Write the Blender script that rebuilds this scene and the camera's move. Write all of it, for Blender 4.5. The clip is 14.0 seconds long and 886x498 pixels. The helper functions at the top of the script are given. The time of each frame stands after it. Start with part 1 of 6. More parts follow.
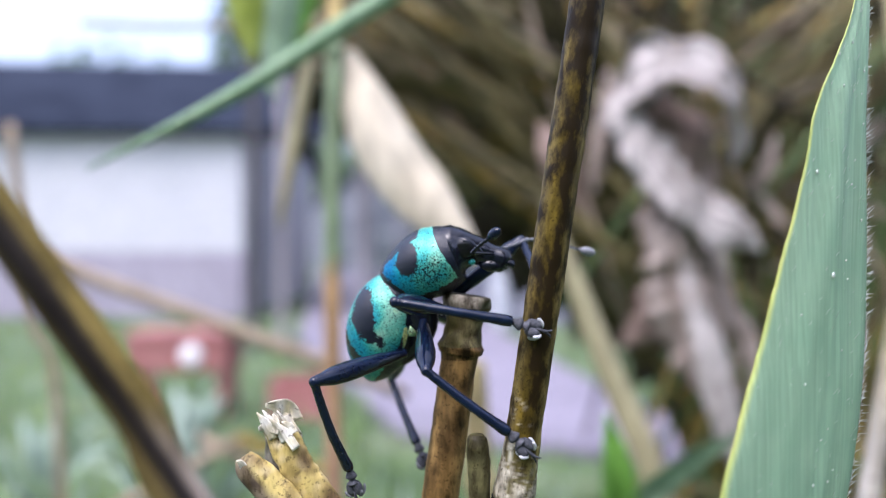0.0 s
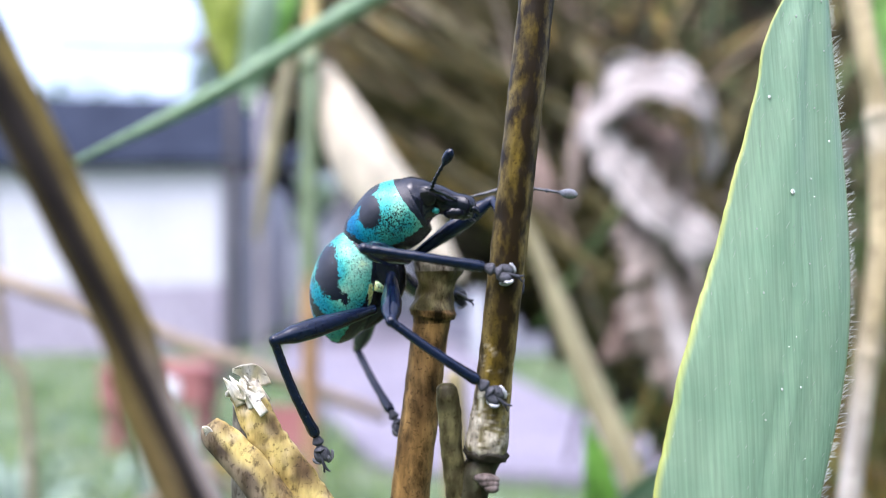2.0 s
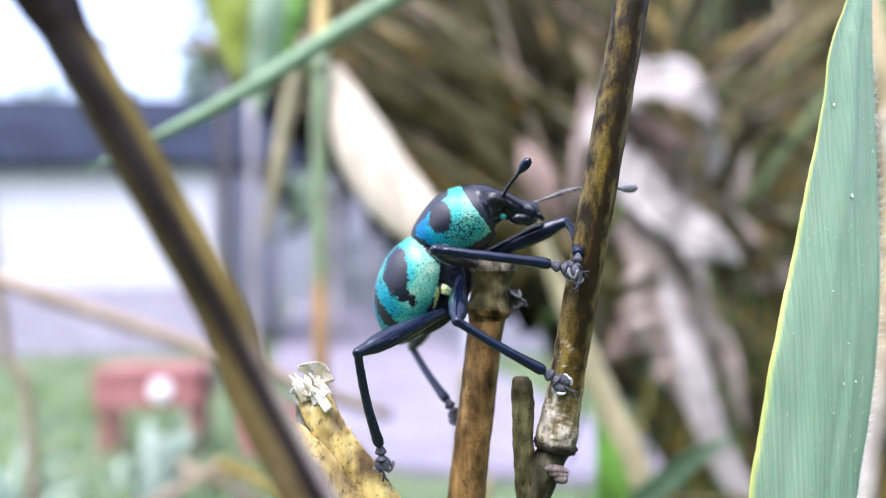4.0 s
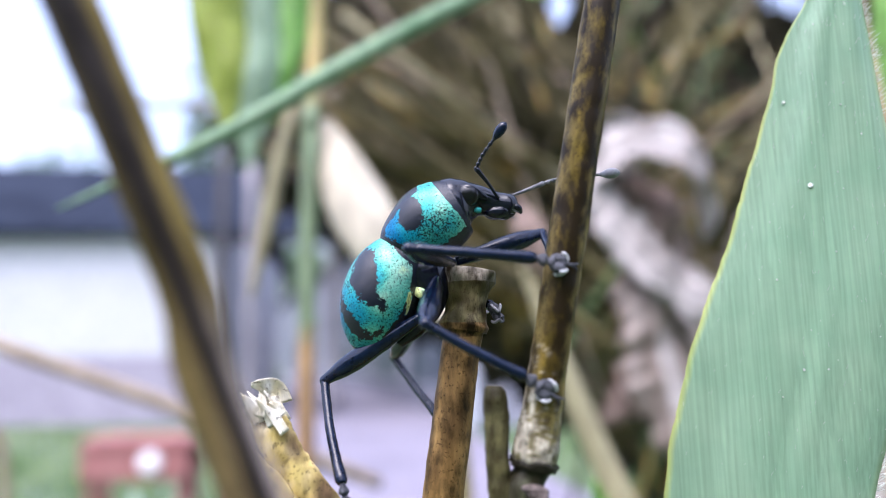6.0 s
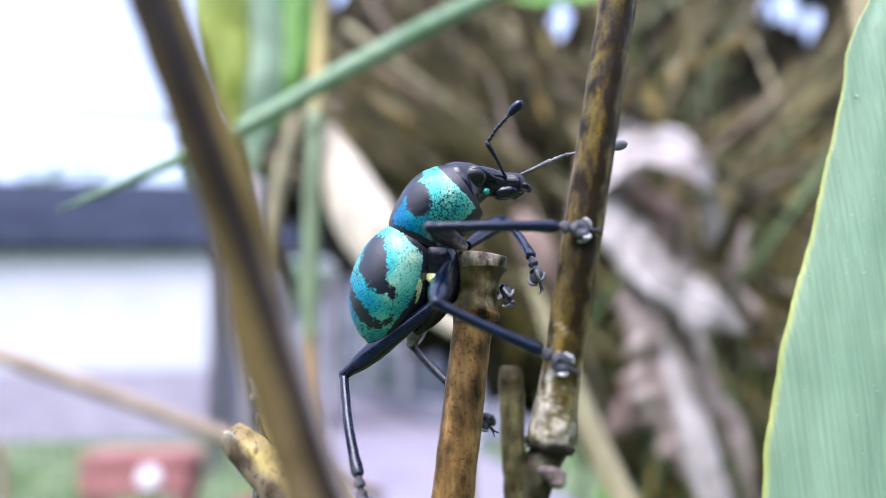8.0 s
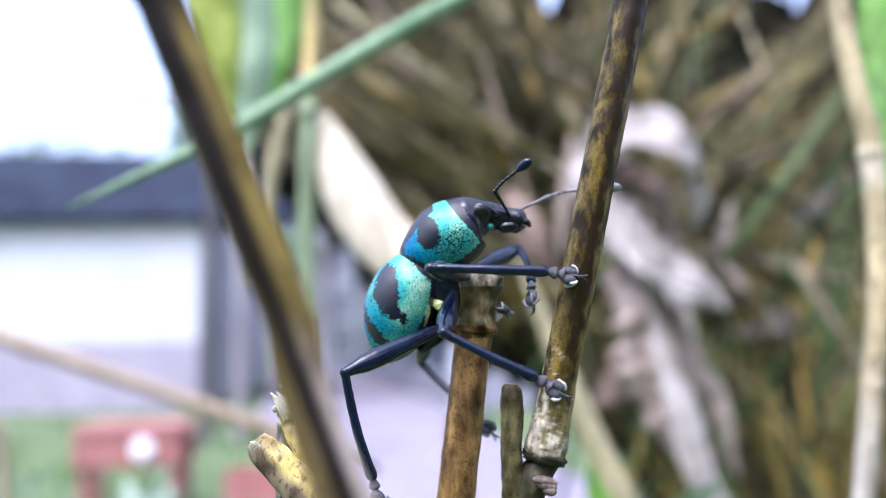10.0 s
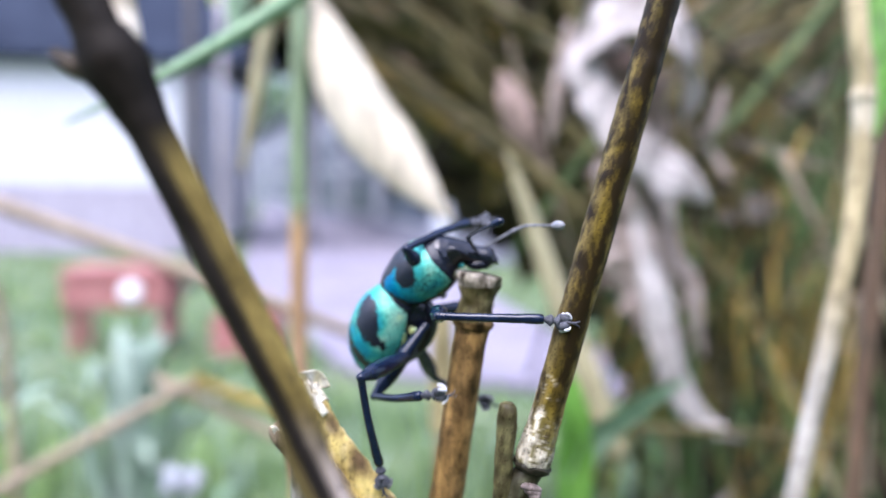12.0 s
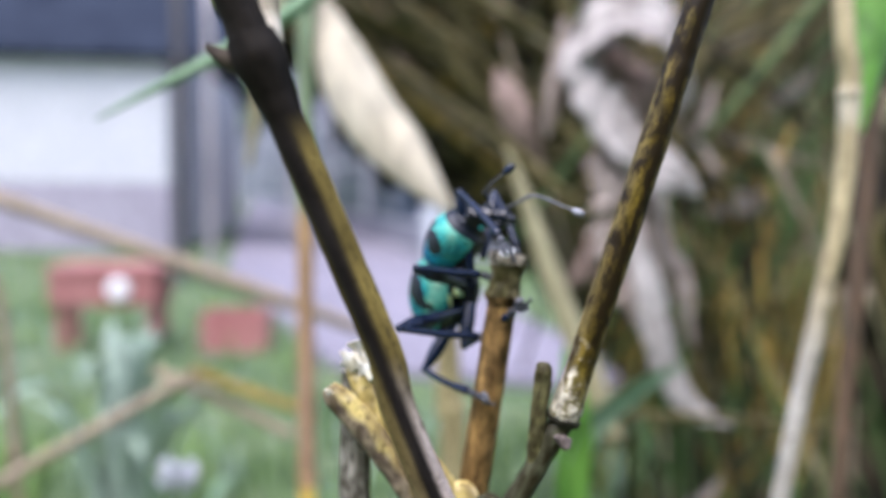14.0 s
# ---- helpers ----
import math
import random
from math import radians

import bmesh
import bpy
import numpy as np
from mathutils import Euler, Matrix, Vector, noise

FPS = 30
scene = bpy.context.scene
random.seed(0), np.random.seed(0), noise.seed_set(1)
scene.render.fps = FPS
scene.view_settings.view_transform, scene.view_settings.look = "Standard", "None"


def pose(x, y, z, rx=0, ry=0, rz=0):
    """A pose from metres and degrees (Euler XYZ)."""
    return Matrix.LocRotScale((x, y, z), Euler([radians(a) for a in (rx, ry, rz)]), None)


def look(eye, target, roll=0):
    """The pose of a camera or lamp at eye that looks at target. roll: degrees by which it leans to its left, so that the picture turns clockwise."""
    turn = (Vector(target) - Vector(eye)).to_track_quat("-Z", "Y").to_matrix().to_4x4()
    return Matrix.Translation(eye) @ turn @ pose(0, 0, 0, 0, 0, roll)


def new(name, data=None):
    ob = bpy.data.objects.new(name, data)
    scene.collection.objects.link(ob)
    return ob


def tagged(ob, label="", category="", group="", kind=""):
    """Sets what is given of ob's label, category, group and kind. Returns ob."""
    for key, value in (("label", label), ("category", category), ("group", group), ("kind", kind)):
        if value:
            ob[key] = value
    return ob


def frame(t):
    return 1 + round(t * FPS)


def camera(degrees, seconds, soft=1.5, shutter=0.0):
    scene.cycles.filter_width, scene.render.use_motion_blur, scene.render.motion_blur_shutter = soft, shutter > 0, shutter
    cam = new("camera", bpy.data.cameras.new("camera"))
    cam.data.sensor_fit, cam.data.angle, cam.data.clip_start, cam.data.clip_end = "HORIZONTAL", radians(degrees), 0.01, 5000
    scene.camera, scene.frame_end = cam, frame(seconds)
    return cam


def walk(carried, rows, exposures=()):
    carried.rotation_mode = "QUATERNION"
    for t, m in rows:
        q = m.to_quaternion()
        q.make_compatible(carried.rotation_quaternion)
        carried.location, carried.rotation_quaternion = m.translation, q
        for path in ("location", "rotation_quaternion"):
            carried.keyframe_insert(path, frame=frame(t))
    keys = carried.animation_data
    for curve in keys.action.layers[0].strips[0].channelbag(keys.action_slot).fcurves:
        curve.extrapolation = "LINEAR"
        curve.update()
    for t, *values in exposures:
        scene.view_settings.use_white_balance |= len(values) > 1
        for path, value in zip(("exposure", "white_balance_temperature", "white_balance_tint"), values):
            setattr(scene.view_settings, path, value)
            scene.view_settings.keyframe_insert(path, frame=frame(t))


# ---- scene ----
EYE = 1.1            # height of the first eye over the ground


def V(x, y, z):
    """A place given from the first eye."""
    return Vector((x, y, z + EYE))


# ---- camera ----
cam = camera(61.0, 14.0, soft=0.8, shutter=0.6)
cam.data.dof.use_dof = True
cam.data.dof.focus_distance = 0.0915
cam.data.dof.aperture_fstop = 10.4
ROWS = [  # seconds, place from the first eye, yaw, pitch, roll
    (0, 0.0000, 0.0000, 0.0000, -0.00, 0.00, 0.00),
    (0.5, -0.0015, 0.0029, -0.0054, -1.24, 2.43, 0.05),
    (1, -0.0021, 0.0011, -0.0066, -1.30, 2.77, 0.37),
    (1.5, -0.0008, 0.0022, -0.0101, -1.44, 2.32, 0.54),
    (2, 0.0012, 0.0013, -0.0089, -1.50, 2.33, 0.64),
    (2.5, -0.0023, -0.0019, -0.0074, -1.57, 2.53, 0.54),
    (5, -0.0077, -0.0004, -0.0096, -2.37, 2.21, 1.05),
    (5.5, -0.0044, 0.0045, -0.0096, -2.46, 5.45, 1.05),
    (6, -0.0040, 0.0069, -0.0161, -2.40, 7.66, 0.63),
    (6.5, -0.0056, 0.0093, -0.0169, -2.31, 9.51, 0.51),
    (7, -0.0046, 0.0117, -0.0184, -2.11, 9.75, 0.72),
    (7.5, -0.0048, 0.0108, -0.0202, -2.12, 9.78, 0.66),
    (8, -0.0051, 0.0090, -0.0194, -2.33, 8.77, 0.59),
    (10.5, -0.0073, -0.0010, -0.0116, -3.24, 4.68, 1.04),
    (11, -0.0067, -0.0027, -0.0068, -3.37, 0.06, 0.70),
    (11.5, -0.0079, -0.0087, 0.0035, -3.58, -3.03, 0.20),
    (12, -0.0103, -0.0074, 0.0063, -4.31, -4.70, -0.86),
    (12.5, -0.0153, -0.0041, 0.0039, -4.92, -5.12, -1.41),
    (13, -0.0178, -0.0082, 0.0050, -5.16, -5.27, -1.59),
    (13.5, -0.0168, -0.0135, 0.0013, -5.19, -5.36, -1.22),
    (14, -0.0184, -0.0189, 0.0049, -5.23, -4.94, -0.81),
]
walk(cam, [(t, pose(x, y, z + EYE, 0, 0, yaw) @ pose(0, 0, 0, pitch) @ pose(0, 0, 0, 0, roll) @ pose(0, 0, 0, 90))
           for t, x, y, z, yaw, pitch, roll in ROWS],
     exposures=[(0.0, 1.09, 5610, 20), (0.5, 1.04, 5610, 20), (1.0, 1.04, 5610, 20), (1.5, 1.19, 5610, 20), (2.0, 1.39, 5610, 20), (2.5, 1.55, 5610, 20), (5.0, 1.54, 5610, 20), (5.5, 1.29, 5520, 21), (6.0, 1.31, 5520, 21), (6.5, 1.37, 5520, 21), (7.0, 1.37, 5520, 21), (7.5, 1.45, 5520, 21), (8.0, 1.44, 5520, 21), (10.5, 1.53, 5450, 20), (11.5, 1.53, 5450, 20), (12.5, 1.53, 5450, 20), (13.0, 1.57, 5450, 20), (13.5, 1.28, 5680, 16), (14.0, 1.12, 5630, 16)])

# ---- light ----
world = bpy.data.worlds.new("sky")
scene.world = world
world.use_nodes = True
wn = world.node_tree
sky = wn.nodes.new("ShaderNodeTexSky")
sky.sky_type = "NISHITA"
sky.sun_disc = False
sky.sun_elevation, sky.sun_rotation = radians(64.6), radians(-151.5)
sky.air_density, sky.dust_density, sky.ozone_density = 1.0, 7.0, 1.0
wn.nodes["Background"].inputs["Strength"].default_value = 0.15
veil = wn.nodes.new("ShaderNodeMix")               # even white cloud over the blue
veil.data_type, veil.blend_type = "RGBA", "ADD"
veil.inputs[0].default_value = 1.0
veil.inputs[7].default_value = (1.95, 1.98, 2.04, 1)
wn.links.new(sky.outputs[0], veil.inputs[6])
wn.links.new(veil.outputs[2], wn.nodes["Background"].inputs["Color"])
sun_data = bpy.data.lights.new("sun", "SUN")
sun_data.energy, sun_data.angle, sun_data.color = 0.9, radians(46), (1.0, 0.95, 0.88)
sun = new("sun", sun_data)
sun.matrix_world = look((-1.9, -3.5, 8.4), (0, 0, 0))


# ---- materials ----
def base_material(name, rough=0.5, spec=0.5):
    m = bpy.data.materials.new(name)
    m.use_nodes = True
    b = m.node_tree.nodes["Principled BSDF"]
    b.inputs["Roughness"].default_value = rough
    b.inputs["Specular IOR Level"].default_value = spec
    return m, m.node_tree, b


def noise_node(nt, scale, detail=4.0, stretch=None, rough=0.55):
    tc = nt.nodes.new("ShaderNodeTexCoord")
    n = nt.nodes.new("ShaderNodeTexNoise")
    n.inputs["Scale"].default_value, n.inputs["Detail"].default_value = scale, detail
    n.inputs["Roughness"].default_value = rough
    if stretch:
        mp = nt.nodes.new("ShaderNodeMapping")
        mp.inputs["Scale"].default_value = stretch
        nt.links.new(tc.outputs["Object"], mp.inputs["Vector"])
        nt.links.new(mp.outputs[0], n.inputs["Vector"])
    else:
        nt.links.new(tc.outputs["Object"], n.inputs["Vector"])
    return n


def ramp(nt, source, stops):
    r = nt.nodes.new("ShaderNodeValToRGB")
    while len(r.color_ramp.elements) < len(stops):
        r.color_ramp.elements.new(0.5)
    for e, (p, c) in zip(r.color_ramp.elements, stops):
        e.position, e.color = p, (*c, 1) if len(c) == 3 else c
    nt.links.new(source, r.inputs[0])
    return r


def mix(nt, kind, fac, a, b):
    m = nt.nodes.new("ShaderNodeMix")
    m.data_type, m.blend_type = "RGBA", kind
    for k, v in ((0, fac), (6, a), (7, b)):
        if hasattr(v, "is_linked"):
            nt.links.new(v, m.inputs[k])
        else:
            m.inputs[k].default_value = v if k == 0 else (*v, 1)
    return m.outputs[2]


def bump(nt, b, height, strength, distance):
    n = nt.nodes.new("ShaderNodeBump")
    n.inputs["Strength"].default_value, n.inputs["Distance"].default_value = strength, distance
    nt.links.new(height, n.inputs["Height"])
    nt.links.new(n.outputs[0], b.inputs["Normal"])


def surface(name, stops, scale, rough=0.6, spec=0.4, relief=0.3, depth=0.01, stretch=None, vary=0.25, sheer=0.0, fine=7.0):
    """A natural surface: two scales of colour, fine relief and a difference from thing to thing."""
    m, nt, b = base_material(name, rough, spec)
    big = noise_node(nt, scale, 5, stretch)
    small = noise_node(nt, scale * fine, 6, stretch)
    col = ramp(nt, big.outputs["Fac"], stops).outputs[0]
    grain = ramp(nt, small.outputs["Fac"], [(0.3, (0.68, 0.68, 0.68)), (0.7, (1.18, 1.18, 1.18))]).outputs[0]
    col = mix(nt, "MULTIPLY", 1.0, col, grain)
    if vary:
        info = nt.nodes.new("ShaderNodeObjectInfo")
        geo = nt.nodes.new("ShaderNodeNewGeometry")
        add = nt.nodes.new("ShaderNodeMath")
        add.operation = "ADD"
        nt.links.new(info.outputs["Random"], add.inputs[0])
        nt.links.new(geo.outputs["Random Per Island"], add.inputs[1])
        r = ramp(nt, add.outputs[0], [(0.1, (1 - vary,) * 3), (1.0, (1 + vary, 1 + vary * 0.9, 1 + vary * 0.7))])
        col = mix(nt, "MULTIPLY", 1.0, col, r.outputs[0])
    nt.links.new(col, b.inputs["Base Color"])
    bump(nt, b, small.outputs["Fac"], relief, depth)
    if sheer:
        sheer_mix(nt, b, col, sheer)
    return m


def sheer_mix(nt, b, col, amount):
    """Lets some light through, as a leaf does."""
    t = nt.nodes.new("ShaderNodeBsdfTranslucent")
    s = nt.nodes.new("ShaderNodeMixShader")
    s.inputs[0].default_value = amount
    nt.links.new(col, t.inputs["Color"])
    nt.links.new(b.outputs[0], s.inputs[1])
    nt.links.new(t.outputs[0], s.inputs[2])
    nt.links.new(s.outputs[0], nt.nodes["Material Output"].inputs["Surface"])


def pigment(name, rough=0.45, spec=0.5, scale=900.0, relief=0.35, stretch=(1, 1, 0.25), mottle=1900.0, dark=(0.016, 0.012, 0.008), soft=0.0):
    """Colour from the mesh's own tint, broken by fibres and, by the tint's alpha, by dark mould blotches."""
    m, nt, b = base_material(name, rough, spec)
    a = nt.nodes.new("ShaderNodeAttribute")
    a.attribute_name = "tint"
    fibre = noise_node(nt, scale, 6, stretch)
    speck = noise_node(nt, scale * 2.6, 3)
    g = ramp(nt, fibre.outputs["Fac"], [(0.3, (0.55, 0.53, 0.5)), (0.68, (1.3, 1.3, 1.3))]).outputs[0]
    col = mix(nt, "MULTIPLY", 1.0, a.outputs["Color"], g)
    dots = ramp(nt, speck.outputs["Fac"], [(0.33, (0.22, 0.2, 0.18)), (0.42, (1, 1, 1))]).outputs[0]
    col = mix(nt, "MULTIPLY", 0.7, col, dots)
    blot = noise_node(nt, mottle, 9, (1, 1, 0.45), 0.62)
    add = nt.nodes.new("ShaderNodeMath")
    add.operation = "ADD"
    nt.links.new(blot.outputs["Fac"], add.inputs[0])
    nt.links.new(a.outputs["Alpha"], add.inputs[1])
    shift = nt.nodes.new("ShaderNodeMapRange")
    shift.inputs["From Min"].default_value, shift.inputs["From Max"].default_value = 0.92 - soft, 1.05 + soft
    nt.links.new(add.outputs[0], shift.inputs["Value"])
    col = mix(nt, "MIX", shift.outputs[0], col, dark)
    nt.links.new(col, b.inputs["Base Color"])
    bump(nt, b, fibre.outputs["Fac"], relief, 0.0003)
    return m


def scale_material():
    """Weevil cuticle: turquoise scales over black, by the mesh's mask."""
    m, nt, b = base_material("weevil_scales", 0.36, 0.34)
    a = nt.nodes.new("ShaderNodeAttribute")
    a.attribute_name = "tint"
    sep = nt.nodes.new("ShaderNodeSeparateColor")
    nt.links.new(a.outputs["Color"], sep.inputs[0])
    fine = noise_node(nt, 3900.0, 5, None, 0.7)
    hue = noise_node(nt, 330.0, 5)
    grit = noise_node(nt, 4200.0, 3)
    # ragged edge of the scaled areas: mask plus fine noise, cut sharply
    s1 = nt.nodes.new("ShaderNodeMath")
    s1.operation = "MULTIPLY_ADD"
    s1.inputs[1].default_value, s1.inputs[2].default_value = 1.0, -0.5
    nt.links.new(fine.outputs["Fac"], s1.inputs[0])
    s2 = nt.nodes.new("ShaderNodeMath")
    s2.operation = "ADD"
    nt.links.new(sep.outputs[0], s2.inputs[0])
    nt.links.new(s1.outputs[0], s2.inputs[1])
    cut = ramp(nt, s2.outputs[0], [(0.46, (0, 0, 0)), (0.53, (1, 1, 1))]).outputs[0]
    # blue towards green, by the mesh's second channel and noise
    h = nt.nodes.new("ShaderNodeMath")
    h.operation = "MULTIPLY_ADD"
    h.inputs[1].default_value = 0.9
    nt.links.new(hue.outputs["Fac"], h.inputs[0])
    off = nt.nodes.new("ShaderNodeMath")
    off.operation = "SUBTRACT"
    off.inputs[1].default_value = 0.40
    nt.links.new(sep.outputs[1], off.inputs[0])
    nt.links.new(off.outputs[0], h.inputs[2])
    scales = ramp(nt, h.outputs[0], [(0.1, (0.0, 0.15, 0.32)), (0.30, (0.015, 0.28, 0.36)), (0.48, (0.05, 0.37, 0.33)), (0.62, (0.13, 0.47, 0.36)),
                                     (0.84, (0.33, 0.62, 0.46)), (1.0, (0.62, 0.70, 0.28))]).outputs[0]
    g = ramp(nt, grit.outputs["Fac"], [(0.3, (0.6, 0.6, 0.6)), (0.65, (1.2, 1.2, 1.2))]).outputs[0]
    scales = mix(nt, "MULTIPLY", 1.0, scales, g)
    col = mix(nt, "MIX", cut, (0.005, 0.007, 0.016), scales)
    nt.links.new(col, b.inputs["Base Color"])
    r = ramp(nt, cut, [(0.0, (0.15,) * 3), (1.0, (0.29,) * 3)]).outputs[0]
    gloss = ramp(nt, cut, [(0.0, (0.50,) * 3), (1.0, (0.36,) * 3)]).outputs[0]
    nt.links.new(gloss, b.inputs["Specular IOR Level"])
    nt.links.new(r, b.inputs["Roughness"])
    mt = ramp(nt, cut, [(0.0, (0.0,) * 3), (1.0, (0.36,) * 3)]).outputs[0]
    nt.links.new(mt, b.inputs["Metallic"])
    bump(nt, b, fine.outputs["Fac"], 0.5, 0.00022)
    return m


def leaf_material(name, stops, stripes, rough=0.45, sheer=0.3, across="X", spec=0.35, glaze=0.6):
    """A strap leaf with fine parallel veins running its length (local Z)."""
    m, nt, b = base_material(name, rough, spec)
    tc = nt.nodes.new("ShaderNodeTexCoord")
    wv = nt.nodes.new("ShaderNodeTexNoise")
    mp = nt.nodes.new("ShaderNodeMapping")
    mp.inputs["Scale"].default_value = (stripes, stripes, stripes * 0.012)
    nt.links.new(tc.outputs["Object"], mp.inputs["Vector"])
    nt.links.new(mp.outputs[0], wv.inputs["Vector"])
    wv.inputs["Scale"].default_value, wv.inputs["Detail"].default_value = 1.0, 3.0
    big = noise_node(nt, stripes * 0.05, 4)
    col = ramp(nt, big.outputs["Fac"], stops).outputs[0]
    veins = ramp(nt, wv.outputs["Fac"], [(0.3, (1 - 0.35 * glaze,) * 3), (0.5, (1, 1, 1)), (0.7, (1 + 0.35 * glaze,) * 3)]).outputs[0]
    col = mix(nt, "MULTIPLY", 1.0, col, veins)
    a = nt.nodes.new("ShaderNodeAttribute")
    a.attribute_name = "tint"
    nt.links.new(mix(nt, "MULTIPLY", 1.0, col, a.outputs["Color"]), b.inputs["Base Color"])
    bump(nt, b, wv.outputs["Fac"], 0.25, 0.0004)
    if sheer:
        sheer_mix(nt, b, col, sheer)
    return m


M = {}
M["scales"] = scale_material()
M["cuticle"] = surface("black_cuticle", [(0.3, (0.004, 0.005, 0.009)), (0.7, (0.009, 0.011, 0.021))], 260, 0.15, 0.42, 0.08, 0.0003, vary=0)
M["leg"] = surface("leg_cuticle", [(0.3, (0.003, 0.006, 0.018)), (0.7, (0.007, 0.013, 0.036))], 230, 0.16, 0.36, 0.10, 0.0003, vary=0)
M["eye"] = surface("eye_black", [(0.3, (0.004, 0.004, 0.005)), (0.7, (0.008, 0.008, 0.010))], 2500, 0.10, 0.5, 0.2, 0.0001, vary=0)
M["pad"] = surface("pale_pad", [(0.3, (0.06, 0.063, 0.072)), (0.7, (0.22, 0.225, 0.245))], 700, 0.6, 0.4, 0.5, 0.0002, vary=0.1)
M["foot"] = surface("grey_furred_foot", [(0.3, (0.012, 0.014, 0.020)), (0.7, (0.085, 0.088, 0.105))], 1100, 0.6, 0.35, 0.5, 0.0002, vary=0)
# foot hair whitened as if the sun caught it
M["rim"] = surface("sunlit_foot_hair", [(0.3, (0.30, 0.305, 0.32)), (0.7, (0.62, 0.63, 0.66))], 900, 0.6, 0.3, 0.3, 0.0001, vary=0.05)
M["club"] = surface("antenna_club_grey", [(0.3, (0.13, 0.134, 0.15)), (0.7, (0.32, 0.33, 0.36))], 900, 0.6, 0.3, 0.3, 0.0001, vary=0)
M["cane"] = pigment("cane_skin", 0.42, 0.12, relief=0.5, mottle=760.0, dark=(0.014, 0.009, 0.003), soft=0.09)
M["old_cane"] = pigment("old_cane_skin", 0.55, 0.06, 700)
M["bark"] = pigment("split_twig", 0.62, 0.3, 700, relief=0.8, mottle=800.0, dark=(0.06, 0.04, 0.015))
M["leaf"] = leaf_material("green_strap_leaf", [(0.3, (0.265, 0.435, 0.284)), (0.7, (0.345, 0.508, 0.342))], 2600, 0.42, 0.35, glaze=0.42, spec=0.5)
M["hair"] = surface("leaf_hair", [(0.3, (0.5, 0.55, 0.5)), (0.7, (0.7, 0.75, 0.7))], 800, 0.5, vary=0.1)
M["blade"] = surface("grass_blade_green", [(0.3, (0.13, 0.26, 0.12)), (0.7, (0.25, 0.38, 0.22))], 60, 0.45, 0.4, 0.2, 0.001, (1, 1, 0.3), 0.1, 0.3)
M["dry_grey"] = surface("dry_leaf_grey", [(0.25, (0.19, 0.165, 0.148)), (0.5, (0.39, 0.36, 0.34)), (0.75, (0.60, 0.57, 0.555))], 45, 0.7, 0.25, 0.5, 0.002, (1, 1, 0.4), 0.08, 0.15)
M["dry_mauve"] = surface("dry_leaf_mauve", [(0.25, (0.17, 0.135, 0.112)), (0.5, (0.34, 0.28, 0.245)), (0.75, (0.49, 0.425, 0.39))], 45, 0.7, 0.25, 0.5, 0.002, (1, 1, 0.4), 0.08, 0.15)
M["dry_pink"] = surface("dry_leaf_pinkish", [(0.25, (0.14, 0.10, 0.08)), (0.7, (0.31, 0.23, 0.195))], 35, 0.7, 0.25, 0.5, 0.002, None, 0.08, 0.1)
M["dry_cream"] = surface("dry_leaf_cream", [(0.25, (0.40, 0.35, 0.25)), (0.55, (0.60, 0.545, 0.42)), (0.8, (0.74, 0.69, 0.58))], 25, 0.6, 0.3, 0.3, 0.002, (1, 1, 0.3), 0.05, 0.2)
# straw colour darkened in place of the shade plants overhead would cast
M["straw"] = surface("shade_darkened_straw", [(0.2, (0.013, 0.011, 0.004)), (0.5, (0.057, 0.050, 0.017)), (0.8, (0.165, 0.143, 0.055))], 14, 0.65, 0.3, 0.4, 0.002, (1, 1, 0.3), 0.5, 0.1)
# near-black, to stand for the shaded gaps between the stems
M["litter"] = surface("gap_shade_litter", [(0.3, (0.006, 0.005, 0.003)), (0.5, (0.025, 0.021, 0.012)), (0.72, (0.11, 0.093, 0.05))], 9, 0.85, 0.2, 0.9, 0.03, None, 0.2)
M["dry_olive"] = surface("dry_leaf_olive", [(0.25, (0.22, 0.19, 0.10)), (0.6, (0.38, 0.35, 0.21)), (0.85, (0.50, 0.47, 0.32))], 40, 0.6, 0.3, 0.3, 0.001, (1, 1, 0.3), 0.1, 0.2)
M["straw_dim"] = surface("weathered_straw", [(0.2, (0.20, 0.155, 0.105)), (0.6, (0.32, 0.26, 0.19)), (0.85, (0.42, 0.35, 0.27))], 40, 0.65, 0.3, 0.3, 0.001, (1, 1, 0.3), 0.1, 0.1)
M["straw_ochre"] = surface("ochre_straw", [(0.2, (0.15, 0.10, 0.02)), (0.6, (0.28, 0.20, 0.045)), (0.85, (0.36, 0.27, 0.08))], 40, 0.6, 0.3, 0.3, 0.001, (1, 1, 0.3), 0.2, 0.1)
M["stem"] = pigment("reed_stem_tinted", 0.5, 0.4, 160, 0.3)
M["weed"] = surface("weed_green", [(0.25, (0.06, 0.12, 0.030)), (0.5, (0.13, 0.22, 0.060)), (0.8, (0.28, 0.34, 0.14))], 5, 0.5, 0.35, 0.3, 0.004, None, 0.45, 0.25)
M["weed_pale"] = surface("weed_pale_green", [(0.25, (0.18, 0.27, 0.20)), (0.7, (0.38, 0.48, 0.42))], 6, 0.5, 0.35, 0.3, 0.004, None, 0.25, 0.25)
M["leaf_bright"] = surface("leaf_bright_green", [(0.25, (0.08, 0.22, 0.03)), (0.7, (0.19, 0.39, 0.07))], 30, 0.45, 0.4, 0.2, 0.002, None, 0.2, 0.35)
M["leaf_yellow"] = surface("leaf_yellow_green", [(0.25, (0.24, 0.33, 0.04)), (0.7, (0.42, 0.48, 0.10))], 30, 0.45, 0.4, 0.2, 0.002, None, 0.15, 0.35)
